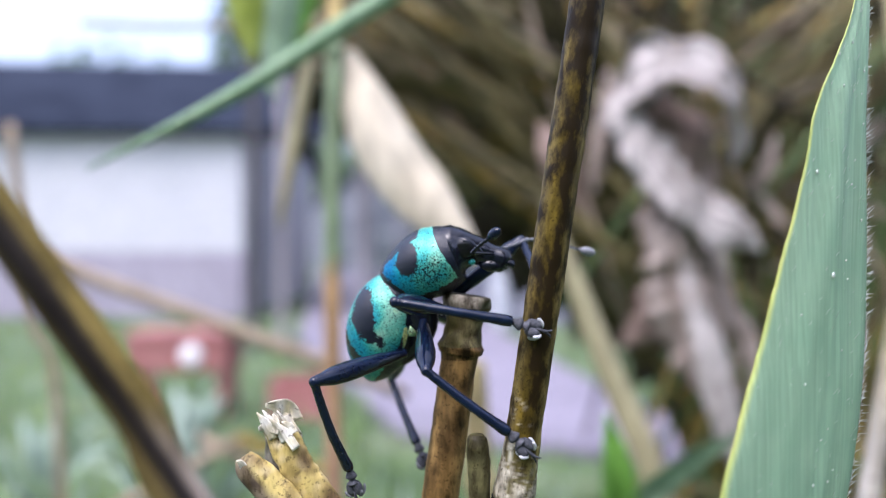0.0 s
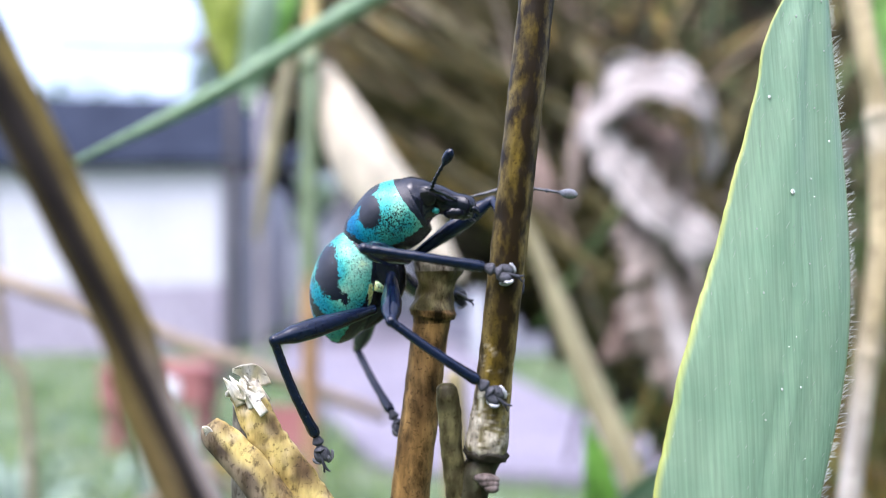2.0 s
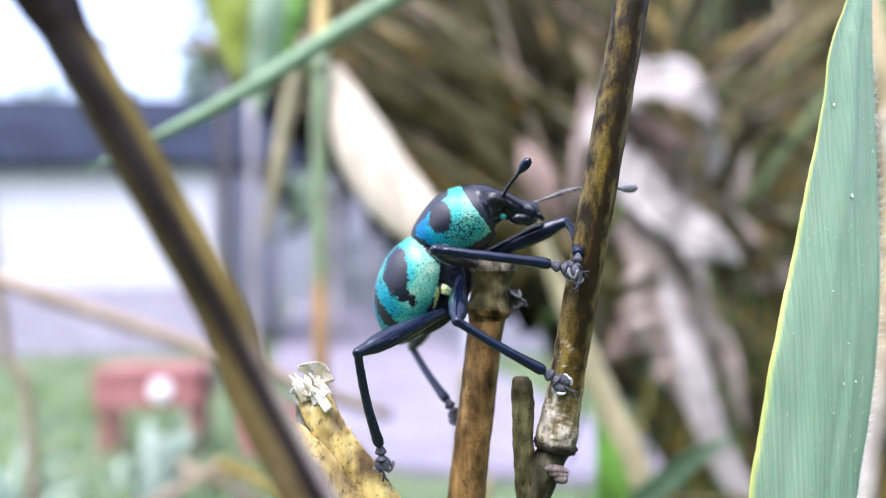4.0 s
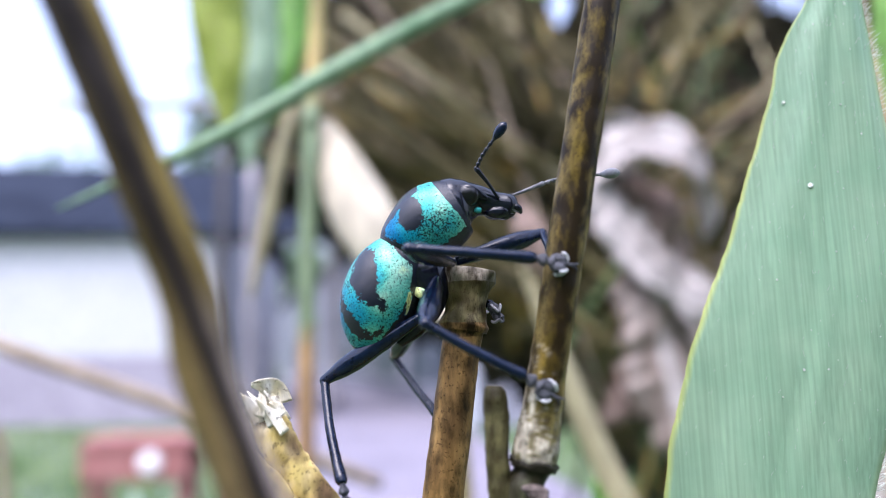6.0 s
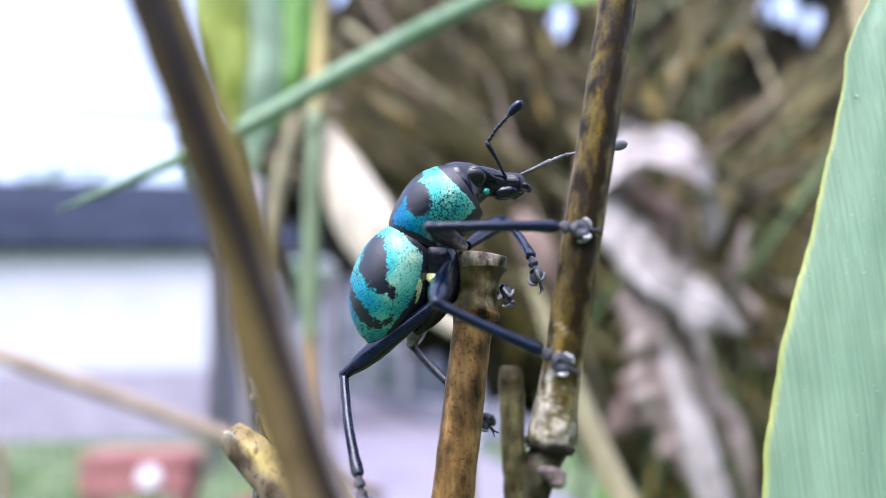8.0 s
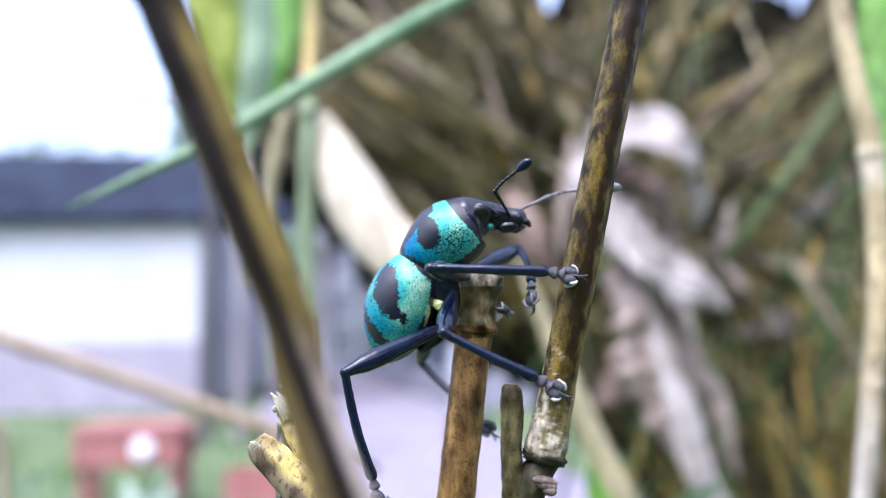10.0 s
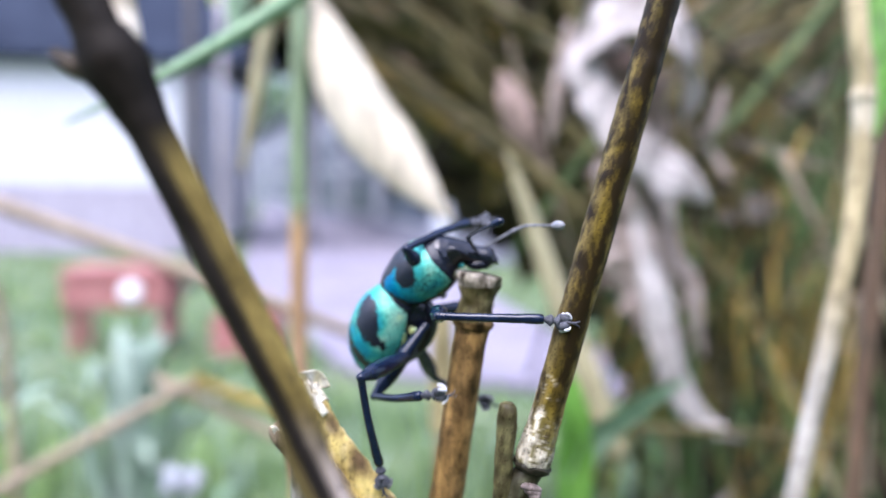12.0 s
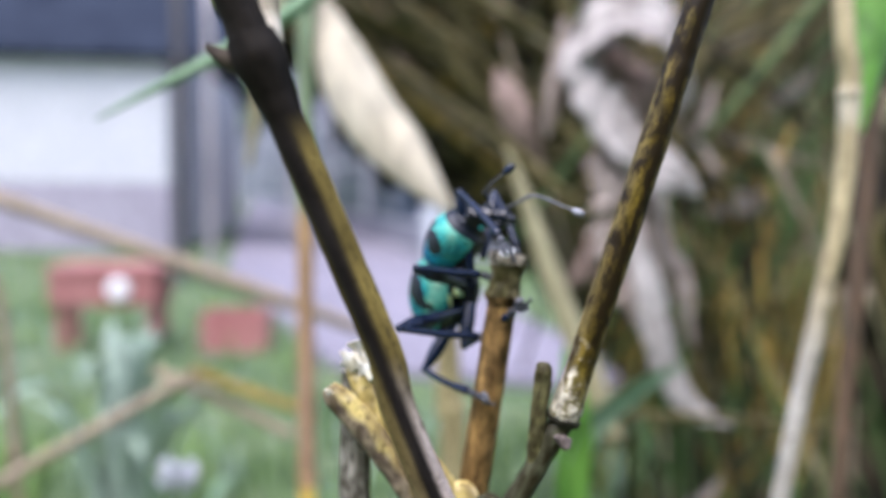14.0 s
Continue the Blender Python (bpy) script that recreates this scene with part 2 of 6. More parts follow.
# darker copy of the leaf green, with the clump's shade in its colour
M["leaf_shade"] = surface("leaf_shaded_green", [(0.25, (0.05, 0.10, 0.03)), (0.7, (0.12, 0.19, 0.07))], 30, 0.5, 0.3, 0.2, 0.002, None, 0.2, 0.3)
M["leaf_dull"] = surface("leaf_dull_green", [(0.25, (0.16, 0.28, 0.16)), (0.7, (0.32, 0.44, 0.30))], 30, 0.5, 0.4, 0.2, 0.002, None, 0.15, 0.3)
M["ground"] = surface("lawn_ground", [(0.3, (0.036, 0.066, 0.024)), (0.5, (0.086, 0.130, 0.055)), (0.72, (0.16, 0.19, 0.11))], 1.6, 0.9, 0.2, 0.8, 0.03, None, 0, fine=14)
M["road"] = surface("pale_concrete", [(0.3, (0.160, 0.147, 0.180)), (0.7, (0.226, 0.209, 0.250))], 1.2, 0.8, 0.3, 0.3, 0.01, None, 0, fine=20)
M["wall_white"] = surface("white_wall_paint", [(0.3, (0.46, 0.47, 0.49)), (0.7, (0.53, 0.535, 0.55))], 1.0, 0.7, 0.3, 0.15, 0.01, None, 0, fine=12)
M["wall_lilac"] = surface("lilac_wall_paint", [(0.3, (0.265, 0.242, 0.292)), (0.7, (0.335, 0.312, 0.360))], 1.0, 0.7, 0.3, 0.2, 0.01, None, 0, fine=12)
M["roof"] = surface("dark_roof_sheet", [(0.3, (0.014, 0.018, 0.030)), (0.7, (0.030, 0.038, 0.058))], 1.5, 0.95, 0.05, 0.3, 0.01, None, 0.1)
M["dark_wood"] = surface("dark_post_wood", [(0.3, (0.03, 0.03, 0.034)), (0.7, (0.085, 0.08, 0.085))], 6, 0.7, 0.3, 0.5, 0.01, (1, 1, 0.2), 0.2)
M["grey_wood"] = surface("grey_post_wood", [(0.3, (0.15, 0.14, 0.15)), (0.7, (0.34, 0.32, 0.34))], 6, 0.7, 0.3, 0.5, 0.01, (1, 1, 0.2), 0.2)
M["red"] = surface("faded_red_paint", [(0.3, (0.25, 0.095, 0.09)), (0.7, (0.35, 0.165, 0.155))], 5, 0.6, 0.4, 0.3, 0.005, None, 0.1)
M["white"] = surface("white_enamel", [(0.3, (0.80, 0.80, 0.82)), (0.7, (0.88, 0.88, 0.90))], 8, 0.4, 0.5, 0.1, 0.003, None, 0)
M["petal"] = surface("bluish_white_petal", [(0.3, (0.34, 0.36, 0.42)), (0.7, (0.46, 0.48, 0.54))], 60, 0.6, 0.3, 0.2, 0.001, None, 0.1, 0.2)
M["grey_wall"] = surface("grey_render", [(0.3, (0.22, 0.22, 0.265)), (0.7, (0.30, 0.30, 0.345))], 2, 0.75, 0.3, 0.3, 0.01, None, 0)
M["frame"] = surface("pale_frame_paint", [(0.3, (0.46, 0.48, 0.52)), (0.7, (0.58, 0.60, 0.64))], 4, 0.5, 0.4, 0.1, 0.004, None, 0.05)
glass, _, gb = base_material("dark_window_glass", 0.3, 0.25)
gb.inputs["Base Color"].default_value = (0.03, 0.045, 0.075, 1)
M["glass"] = glass
M["tree"] = surface("tree_leaf_far", [(0.25, (0.03, 0.07, 0.02)), (0.7, (0.09, 0.16, 0.05))], 3, 0.6, 0.3, 0.4, 0.01, None, 0.4, 0.2)
M["trunk"] = surface("tree_trunk_bark", [(0.3, (0.05, 0.04, 0.035)), (0.7, (0.16, 0.13, 0.11))], 6, 0.85, 0.2, 0.8, 0.02, (1, 1, 0.25), 0.1)


# ---- mesh helpers ----
def spline(points, n):
    """n places along a smooth curve through the points (tuples of any length)."""
    p = np.array(points, float)
    k = len(p)
    if k == 2:
        return p[0] + (p[1] - p[0]) * np.linspace(0, 1, n)[:, None]
    pad = np.vstack([2 * p[0] - p[1], p, 2 * p[-1] - p[-2]])
    out = []
    for u in np.linspace(0, k - 1, n):
        i = min(int(u), k - 2)
        f = u - i
        a, b, c, d = pad[i:i + 4]
        out.append(0.5 * (2 * b + (c - a) * f + (2 * a - 5 * b + 4 * c - d) * f * f + (3 * b - a - 3 * c + d) * f ** 3))
    return np.array(out)


def sweep(points, radii, seg=12, n=None, side=None, squash=1.0, rough=0.0, freq=300.0):
    """A tube of changing radius. Gives verts, faces and, for each vertex, (along 0..1, angle)."""
    n = n or len(points)
    q = spline([(*p, r) for p, r in zip([tuple(p) for p in points], radii)], n)
    c, r = q[:, :3], np.maximum(q[:, 3], 1e-6)
    t = np.gradient(c, axis=0)
    t /= np.linalg.norm(t, axis=1)[:, None] + 1e-12
    ref = np.array(side if side is not None else ((0, 1, 0) if abs(t[0][1]) < 0.8 else (1, 0, 0)), float)
    verts, info = [], []
    for i in range(n):
        b = ref - t[i] * (ref @ t[i])
        b /= np.linalg.norm(b) + 1e-12
        a = np.cross(b, t[i])
        ref = b
        for j in range(seg):
            w = 2 * math.pi * j / seg
            p = c[i] + a * (math.cos(w) * r[i]) + b * (math.sin(w) * r[i] * squash)
            if rough:
                p = p + (p - c[i]) * rough * noise.noise(Vector(p) * freq)
            verts.append(tuple(p))
            info.append((i / (n - 1), w))
    faces = [(i * seg + j, i * seg + (j + 1) % seg, (i + 1) * seg + (j + 1) % seg, (i + 1) * seg + j) for i in range(n - 1) for j in range(seg)]
    faces += [tuple(range(seg))[::-1], tuple(range((n - 1) * seg, n * seg))]
    return verts, faces, info


def strap(points, widths, side=(1, 0, 0), thick=0.0004, cup=0.0, n=24, m=6, wave=0.0, freq=40.0, pleat=0.0, ragged=0.0):
    """A leaf with thickness: a curved strip, cupped across its width. Info is (along, across -1..1)."""
    q = spline([(*p, w) for p, w in zip([tuple(p) for p in points], widths)], n)
    c, w = q[:, :3], np.maximum(q[:, 3], 1e-5)
    t = np.gradient(c, axis=0)
    t /= np.linalg.norm(t, axis=1)[:, None] + 1e-12
    top, info = [], []
    low = []
    ref = np.array(side, float)
    for i in range(n):
        s = ref - t[i] * (ref @ t[i])
        s /= np.linalg.norm(s) + 1e-12
        u = np.cross(s, t[i])
        for j in range(m + 1):
            x = 2 * j / m - 1
            h = cup * w[i] * (x * x - 0.4)
            if wave:
                h += wave * w[i] * noise.noise(Vector(c[i]) * freq + Vector((x * 0.8, 0, 0)))
            if pleat:
                h += pleat * w[i] * (abs((x * 2.3 + 0.9 * noise.noise(Vector(c[i]) * 22)) % 1.0 - 0.5) - 0.25)
            if ragged:
                x = x * (1 + ragged * noise.noise(Vector(c[i]) * 130 + Vector((0, 0, 9 if x > 0 else 0))))
            p = c[i] + s * (x * w[i] / 2) + u * h
            e = thick * (1 - 0.7 * abs(x)) / 2
            top.append(tuple(p + u * e))
            low.append(tuple(p - u * e))
            info.append((i / (n - 1), x))
    k, N = m + 1, len(top)
    faces = []
    for i in range(n - 1):
        for j in range(m):
            a, b, d, e = i * k + j, i * k + j + 1, (i + 1) * k + j + 1, (i + 1) * k + j
            faces += [(a, b, d, e), (N + e, N + d, N + b, N + a)]
        faces += [(i * k, (i + 1) * k, N + (i + 1) * k, N + i * k), (i * k + m, N + i * k + m, N + (i + 1) * k + m, (i + 1) * k + m)]
    for j in range(m):
        faces += [(j, N + j, N + j + 1, j + 1), ((n - 1) * k + j, (n - 1) * k + j + 1, N + (n - 1) * k + j + 1, N + (n - 1) * k + j)]
    return top + low, faces, info + info


def ball(centre, radii, rings=10, seg=16):
    verts, faces = [], []
    for i in range(rings + 1):
        a = math.pi * i / rings
        for j in range(seg):
            w = 2 * math.pi * j / seg
            verts.append((centre[0] + radii[0] * math.sin(a) * math.cos(w), centre[1] + radii[1] * math.sin(a) * math.sin(w), centre[2] + radii[2] * math.cos(a)))
    for i in range(rings):
        for j in range(seg):
            faces.append((i * seg + j, (i + 1) * seg + j, (i + 1) * seg + (j + 1) % seg, i * seg + (j + 1) % seg))
    return verts, faces, None


def box(x0, y0, z0, x1, y1, z1, edge=0.01):
    bm = bmesh.new()
    bmesh.ops.create_cube(bm, size=1)
    for v in bm.verts:
        v.co = Vector((x0 if v.co.x < 0 else x1, y0 if v.co.y < 0 else y1, z0 if v.co.z < 0 else z1))
    if edge:
        bmesh.ops.bevel(bm, geom=bm.edges[:], offset=edge, segments=2, affect="EDGES")
    bm.verts.index_update()
    g = ([tuple(v.co) for v in bm.verts], [tuple(v.index for v in f.verts) for f in bm.faces], None)
    bm.free()
    return g


def merge(*geos):
    verts, faces = [], []
    for g in geos:
        o = len(verts)
        verts += list(g[0])
        faces += [tuple(i + o for i in f) for f in g[1]]
    return verts, faces, None


def mesh(name, geo, material, tint=None, smooth=True):
    me = bpy.data.meshes.new(name)
    me.from_pydata(geo[0], [], geo[1])
    if smooth:
        me.shade_smooth()
    if tint is not None:
        col = me.color_attributes.new("tint", "FLOAT_COLOR", "POINT")
        flat = np.ones((len(geo[0]), 4), np.float32)
        flat[:] = [(*c, 0.0)[:4] for c in (tint(Vector(p), i) for p, i in zip(geo[0], geo[2] or [None] * len(geo[0])))]
        col.data.foreach_set("color", flat.ravel())
    me.materials.append(M[material])
    return me


def part(name, geo, material, parent, label="", tint=None, smooth=True):
    ob = new(name, mesh(name, geo, material, tint, smooth))
    ob.parent = parent
    return tagged(ob, label)


def thing(name, label, category, at=None, group="", kind=""):
    ob = new(name)
    ob.empty_display_size = 0.01
    if at is not None:
        ob.matrix_world = at if isinstance(at, Matrix) else Matrix.Translation(at)
    return tagged(ob, label, category, group, kind)


def solid(name, geo, material, label, category, at=None, tint=None, group="", kind="", smooth=True):
    ob = new(name, mesh(name, geo, material, tint, smooth))
    if at is not None:
        ob.matrix_world = at if isinstance(at, Matrix) else Matrix.Translation(at)
    return tagged(ob, label, category, group, kind)


def lerp3(a, b, f):
    f = min(1.0, max(0.0, f))
    return tuple(x + (y - x) * f for x, y in zip(a, b))


def streak(p, k, along=0.3, seed=0.0):
    return noise.noise(Vector((p.x * k + seed, p.y * k, p.z * k * along)))


# ---- the ground, road and far buildings ----
def terrain():
    xs = np.concatenate([-np.geomspace(600, 3, 16), np.linspace(-2.5, 2.5, 21), np.geomspace(3, 600, 16)])
    ys = np.concatenate([-np.geomspace(600, 2, 14), np.linspace(-1.5, 9, 43), np.geomspace(9.5, 600, 20)])
    verts = [(x, y, 0.03 * noise.noise(Vector((x * 0.7, y * 0.7, 0))) if abs(x) < 30 and abs(y) < 30 else 0.0) for y in ys for x in xs]
    k = len(xs)
    faces = [(j * k + i, j * k + i + 1, (j + 1) * k + i + 1, (j + 1) * k + i) for j in range(len(ys) - 1) for i in range(k - 1)]
    return verts, faces, None


solid("ground", terrain(), "ground", "green lawn with patchy grass reaching the horizon", "ground", kind="structure")


def slab_from(outline, z0, z1):
    n = len(outline)
    return ([(x, y, z0) for x, y in outline] + [(x, y, z1) for x, y in outline],
            [tuple(range(n))[::-1], tuple(range(n, 2 * n))] + [(i, (i + 1) % n, n + (i + 1) % n, n + i) for i in range(n)], None)


solid("road", slab_from([(-0.25, 4.3), (1.9, 3.5), (1.25, 5.3), (0.62, 10.6), (-2.4, 30), (-7, 60), (-9, 60), (-5.0, 30), (-1.75, 9.0)], -0.05, 0.06), "road",
      "pale lilac-grey concrete driveway beside the lawn", "road", kind="structure", smooth=False)


def white_house():
    h = thing("house", "low white house with lilac dado and dark roof", "house")
    part("wall", box(-11, 12.0, 1.05, -3.2, 12.2, 3.12, 0.01), "wall_white", h, "white painted upper wall", smooth=False)
    part("dado", box(-11.02, 11.97, 0.0, -3.18, 12.2, 1.048, 0.01), "wall_lilac", h, "lilac painted lower wall", smooth=False)
    part("side_wall", box(-3.4, 12.21, 0.0, -3.2, 18, 3.12, 0.01), "wall_white", h, smooth=False)
    part("back_wall", box(-11, 18.01, 0.0, -3.2, 18.2, 3.12, 0.01), "wall_white", h, smooth=False)
    part("end_wall", box(-11, 12.21, 0.0, -10.8, 18, 3.12, 0.01), "wall_white", h, smooth=False)
    roof = part("roof", ([(-11.6, 11.82, 3.08), (-2.95, 11.82, 2.91), (-2.95, 15.0, 4.63), (-11.6, 15.0, 4.75), (-11.6, 18.8, 3.0), (-2.95, 18.8, 2.88),
                          (-11.6, 11.82, 3.18), (-2.95, 11.82, 3.01), (-2.95, 15.0, 4.75), (-11.6, 15.0, 4.87), (-11.6, 18.8, 3.1), (-2.95, 18.8, 2.98)],
                         [(0, 3, 2, 1), (3, 4, 5, 2), (6, 7, 8, 9), (9, 8, 11, 10), (0, 1, 7, 6), (1, 2, 8, 7), (2, 5, 11, 8), (5, 4, 10, 11), (4, 3, 9, 10), (3, 0, 6, 9)], None), "roof", h, "dark blue-grey roof", smooth=False)
    part("porch_roof", ([(-2.94, 11.82, 2.91), (-1.15, 11.82, 2.87), (-1.15, 13.7, 3.88), (-2.94, 13.7, 3.92), (-2.94, 11.82, 3.01), (-1.15, 11.82, 2.97), (-1.15, 13.7, 3.98), (-2.94, 13.7, 4.02)],
                        [(0, 3, 2, 1), (4, 5, 6, 7), (0, 1, 5, 4), (1, 2, 6, 5), (2, 3, 7, 6), (3, 0, 4, 7)], None), "roof", h, "dark porch roof", smooth=False)
    for i in range(21):
        x = -11.5 + i * 0.41
        part("roof_rib", box(-0.02, 0, -0.02, 0.02, 3.55, 0.02, 0.004), "roof", roof, smooth=False).matrix_local = pose(x, 11.82, 3.21 - 0.0202 * (x + 11.6), 27.4, 0, 0)
    part("gutter", box(-11.6, 11.73, 2.90, -1.15, 11.815, 3.03, 0.02), "roof", h, smooth=False)
    for x, y in ((-1.3, 11.95), (-1.3, 13.5)):
        part("porch_post", sweep([(x, y, -0.05), (x, y, 1.5), (x, y, 2.93 + (y - 11.95) * 0.53)], [0.06, 0.055, 0.055], 10, 6), "grey_wood", h, "grey porch post")
    part("tie_beam", box(-3.19, 11.9, 2.78, -1.2, 12.0, 2.89, 0.01), "dark_wood", h, "dark porch beam", smooth=False)
    return h


white_house()


def neighbour():
    """House on the far side of the road, its long wall running back along it."""
    h = thing("house", "grey rendered house with dark windows beside the road", "house", pose(0.88, 10.7, 0, 0, 0, 14.2))
    part("wall", box(0, 0, 0, 0.2, 36, 3.6, 0.01), "grey_wall", h, smooth=False)
    part("front_wall", box(0.21, 0, 0, 7, 0.2, 3.6, 0.01), "grey_wall", h, smooth=False)
    part("back_wall", box(0.21, 35.8, 0, 7, 36, 3.6, 0.01), "grey_wall", h, smooth=False)
    part("end_wall", box(7.01, 0, 0, 7.2, 36, 3.6, 0.01), "grey_wall", h, smooth=False)
    part("roof", slab_from([(-0.2, -0.2), (7.4, -0.2), (7.4, 36.2), (-0.2, 36.2)], 3.61, 3.8), "roof", h, "dark flat roof", smooth=False)
    for y in (0.5, 4.2, 8.2, 12.6, 17.5, 23.0, 29.0):
        w = part("window", box(-0.05, y, 0.45, -0.004, y + 3.2, 2.55, 0.01), "frame", h, "pale painted window frame", smooth=False)
        for j in range(2):
            for z in (0.53, 1.55):
                part("pane", box(-0.07, y + 0.12 + j * 1.55, z, -0.052, y + 1.52 + j * 1.55, z + 0.92, 0.0), "glass", w, "dark window glass", smooth=False)
    part("corner_post", box(-0.22, -0.22, 0, -0.06, -0.06, 3.6, 0.01), "frame", h, "pale corner post", smooth=False)
    return h


neighbour()


def posts():
    for x, w, mat, lab, top in ((-2.02, 0.13, "dark_wood", "dark weathered timber post in the lawn", 3.3), (-1.72, 0.10, "grey_wood", "grey weathered timber post in the lawn", 3.1)):
        solid("post", sweep([(0, 0, -0.1), (0.01, 0, 1.2), (0, 0, top)], [w * 0.55, w * 0.5, w * 0.48], 10, 12), mat, lab, "post", Vector((x, 8.0, 0)), group="posts on the lawn")


posts()


def red_bench():
    b = thing("garden_bench", "faded red painted garden bench with round white plate", "bench", Vector((-1.71, 5.0, 0)))
    part("seat", box(-0.34, -0.2, 0.50, 0.34, 0.2, 0.56, 0.015), "red", b, smooth=False)
    part("front_board", box(-0.33, -0.19, 0.31, 0.33, -0.15, 0.495, 0.01), "red", b, smooth=False)
    part("back_board", box(-0.33, 0.15, 0.31, 0.33, 0.19, 0.495, 0.01), "red", b, smooth=False)
    for x in (-0.31, 0.25):
        for y in (-0.145, 0.085):
            part("leg", box(x, y, -0.01, x + 0.06, y + 0.06, 0.495, 0.006), "red", b, smooth=False)
    part("plate", sweep([(0.10, -0.192, 0.42), (0.10, -0.207, 0.42), (0.10, -0.213, 0.42)], [0.068, 0.068, 0.05], 20, 3, side=(1, 0, 0)), "white", b, "round white plate")
    p = thing("planter_box", "low faded red planter box on the lawn", "planter", Vector((-0.92, 5.0, 0)))
    for y in (-0.15, 0.12):
        part("side_board", box(-0.21, y, 0.0, 0.21, y + 0.03, 0.25, 0.008), "red", p, smooth=False)
    for x in (-0.21, 0.18):
        part("end_board", box(x, -0.118, 0.0, x + 0.03, 0.118, 0.25, 0.008), "red", p, smooth=False)
    part("soil", box(-0.178, -0.118, 0.02, 0.178, 0.118, 0.2, 0.01), "litter", p, "dark planting soil", smooth=False)


red_bench()


def far_tree(x, y, height, spread, seed):
    rnd = random.Random(seed)
    t = thing("tree", "dark green broadleaf tree beyond the house", "tree", Vector((x, y, 0)), group="trees beyond the house")
    part("trunk", sweep([(0, 0, -0.2), (0.1, 0, height * 0.3), (0.0, 0.1, height * 0.7)], [0.22, 0.17, 0.08], 10, 14), "trunk", t, "grey-brown trunk")
    for i in range(6):
        a = i * 1.05 + rnd.random()
        part("limb", sweep([(0.05, 0, height * (0.35 + i * 0.05)), (math.cos(a) * spread * 0.4, math.sin(a) * spread * 0.4, height * (0.55 + i * 0.05)), (math.cos(a) * spread * 0.75, math.sin(a) * spread * 0.75, height * (0.62 + i * 0.05))], [0.08, 0.05, 0.015], 7, 10), "trunk", t)
    verts, faces = [], []
    for _ in range(2600):
        d = Vector((rnd.gauss(0, 1), rnd.gauss(0, 1), rnd.gauss(0, 0.7)))
        c = d.normalized() * (rnd.random() ** 0.4)
        lump = 1 + 0.5 * noise.noise(c * 2.2 + Vector((seed, 0, 0)))
        c = Vector((c.x * spread * lump, c.y * spread * lump, height * 0.72 + c.z * height * 0.3 * lump))
        s, a = rnd.uniform(0.10, 0.24), Euler((rnd.random() * 6, rnd.random() * 6, rnd.random() * 6)).to_matrix()
        o = len(verts)
        verts += [tuple(c + a @ Vector(v) * s) for v in ((-0.5, 0, 0), (0, -0.9, 0.1), (0.5, 0, 0), (0, 0.9, 0.1))]
        faces.append((o, o + 1, o + 2, o + 3))
    part("crown", (verts, faces, None), "tree", t, "dark green leafy crown", smooth=False)


far_tree(-10.5, 24, 7.3, 2.4, 3)
far_tree(-4.7, 22, 9.6, 2.0, 4)
# added tree, covers the bright sky left open past the porch
far_tree(-7.4, 46, 8.6, 4.2, 5)


def hedge():
    """Closes the garden behind the camera; unseen, added to cut the light from there."""
    rnd = random.Random(31)
    verts, faces = [], []
    nx, nz = 60, 16
    for k in range(nz + 1):
        for i in range(nx + 1):
            x, z = -6 + 12 * i / nx, 2.4 * k / nz
            verts.append((x, -2.2 + 0.25 * noise.noise(Vector((x * 2, z * 2, 3))) - 0.3 * max(0.0, z - 1.9), z))
    faces = [(j * (nx + 1) + i, (j + 1) * (nx + 1) + i, (j + 1) * (nx + 1) + i + 1, j * (nx + 1) + i + 1) for j in range(nz) for i in range(nx)]
    return verts, faces, None


solid("hedge", hedge(), "tree", "unseen dark green screen added behind the camera to cut light", "hedge", kind="structure")


# ---- grass, weeds and the dry clump behind ----
def tufts():
    rnd = random.Random(11)
    geos, pale = [], []
    for _ in range(2600):
        y = rnd.uniform(1.1, 9.5)
        x = rnd.uniform(-0.75, 0.75) * y - 0.1
        onroad = 3.5 < y and x > -0.25 - (y - 4.3) * 0.33 and x < 1.6
        if onroad or (abs(x + 1.71) < 0.5 and abs(y - 5) < 0.4) or (abs(x + 0.92) < 0.35 and abs(y - 5) < 0.3):
            continue
        h = rnd.uniform(0.06, 0.26) * (1.5 if y < 2.6 else 1.0)
        a = rnd.random() * 6.28
        lean = rnd.uniform(0.1, 0.7) * h
        g = strap([(x, y, -0.02), (x + math.cos(a) * lean * 0.3, y + math.sin(a) * lean * 0.3, h * 0.6), (x + math.cos(a) * lean, y + math.sin(a) * lean, h)],
                  [0.012, 0.016, 0.001], (math.sin(a), -math.cos(a), 0.1), 0.001, 0.2, 4, 2)
        (pale if rnd.random() < 0.25 else geos).append(g)
    solid("grass", merge(*geos), "weed", "rough green grass blades over the lawn", "grass", kind="stuff")
    solid("grass", merge(*pale), "weed_pale", "pale green grass blades over the lawn", "grass", kind="stuff")


tufts()


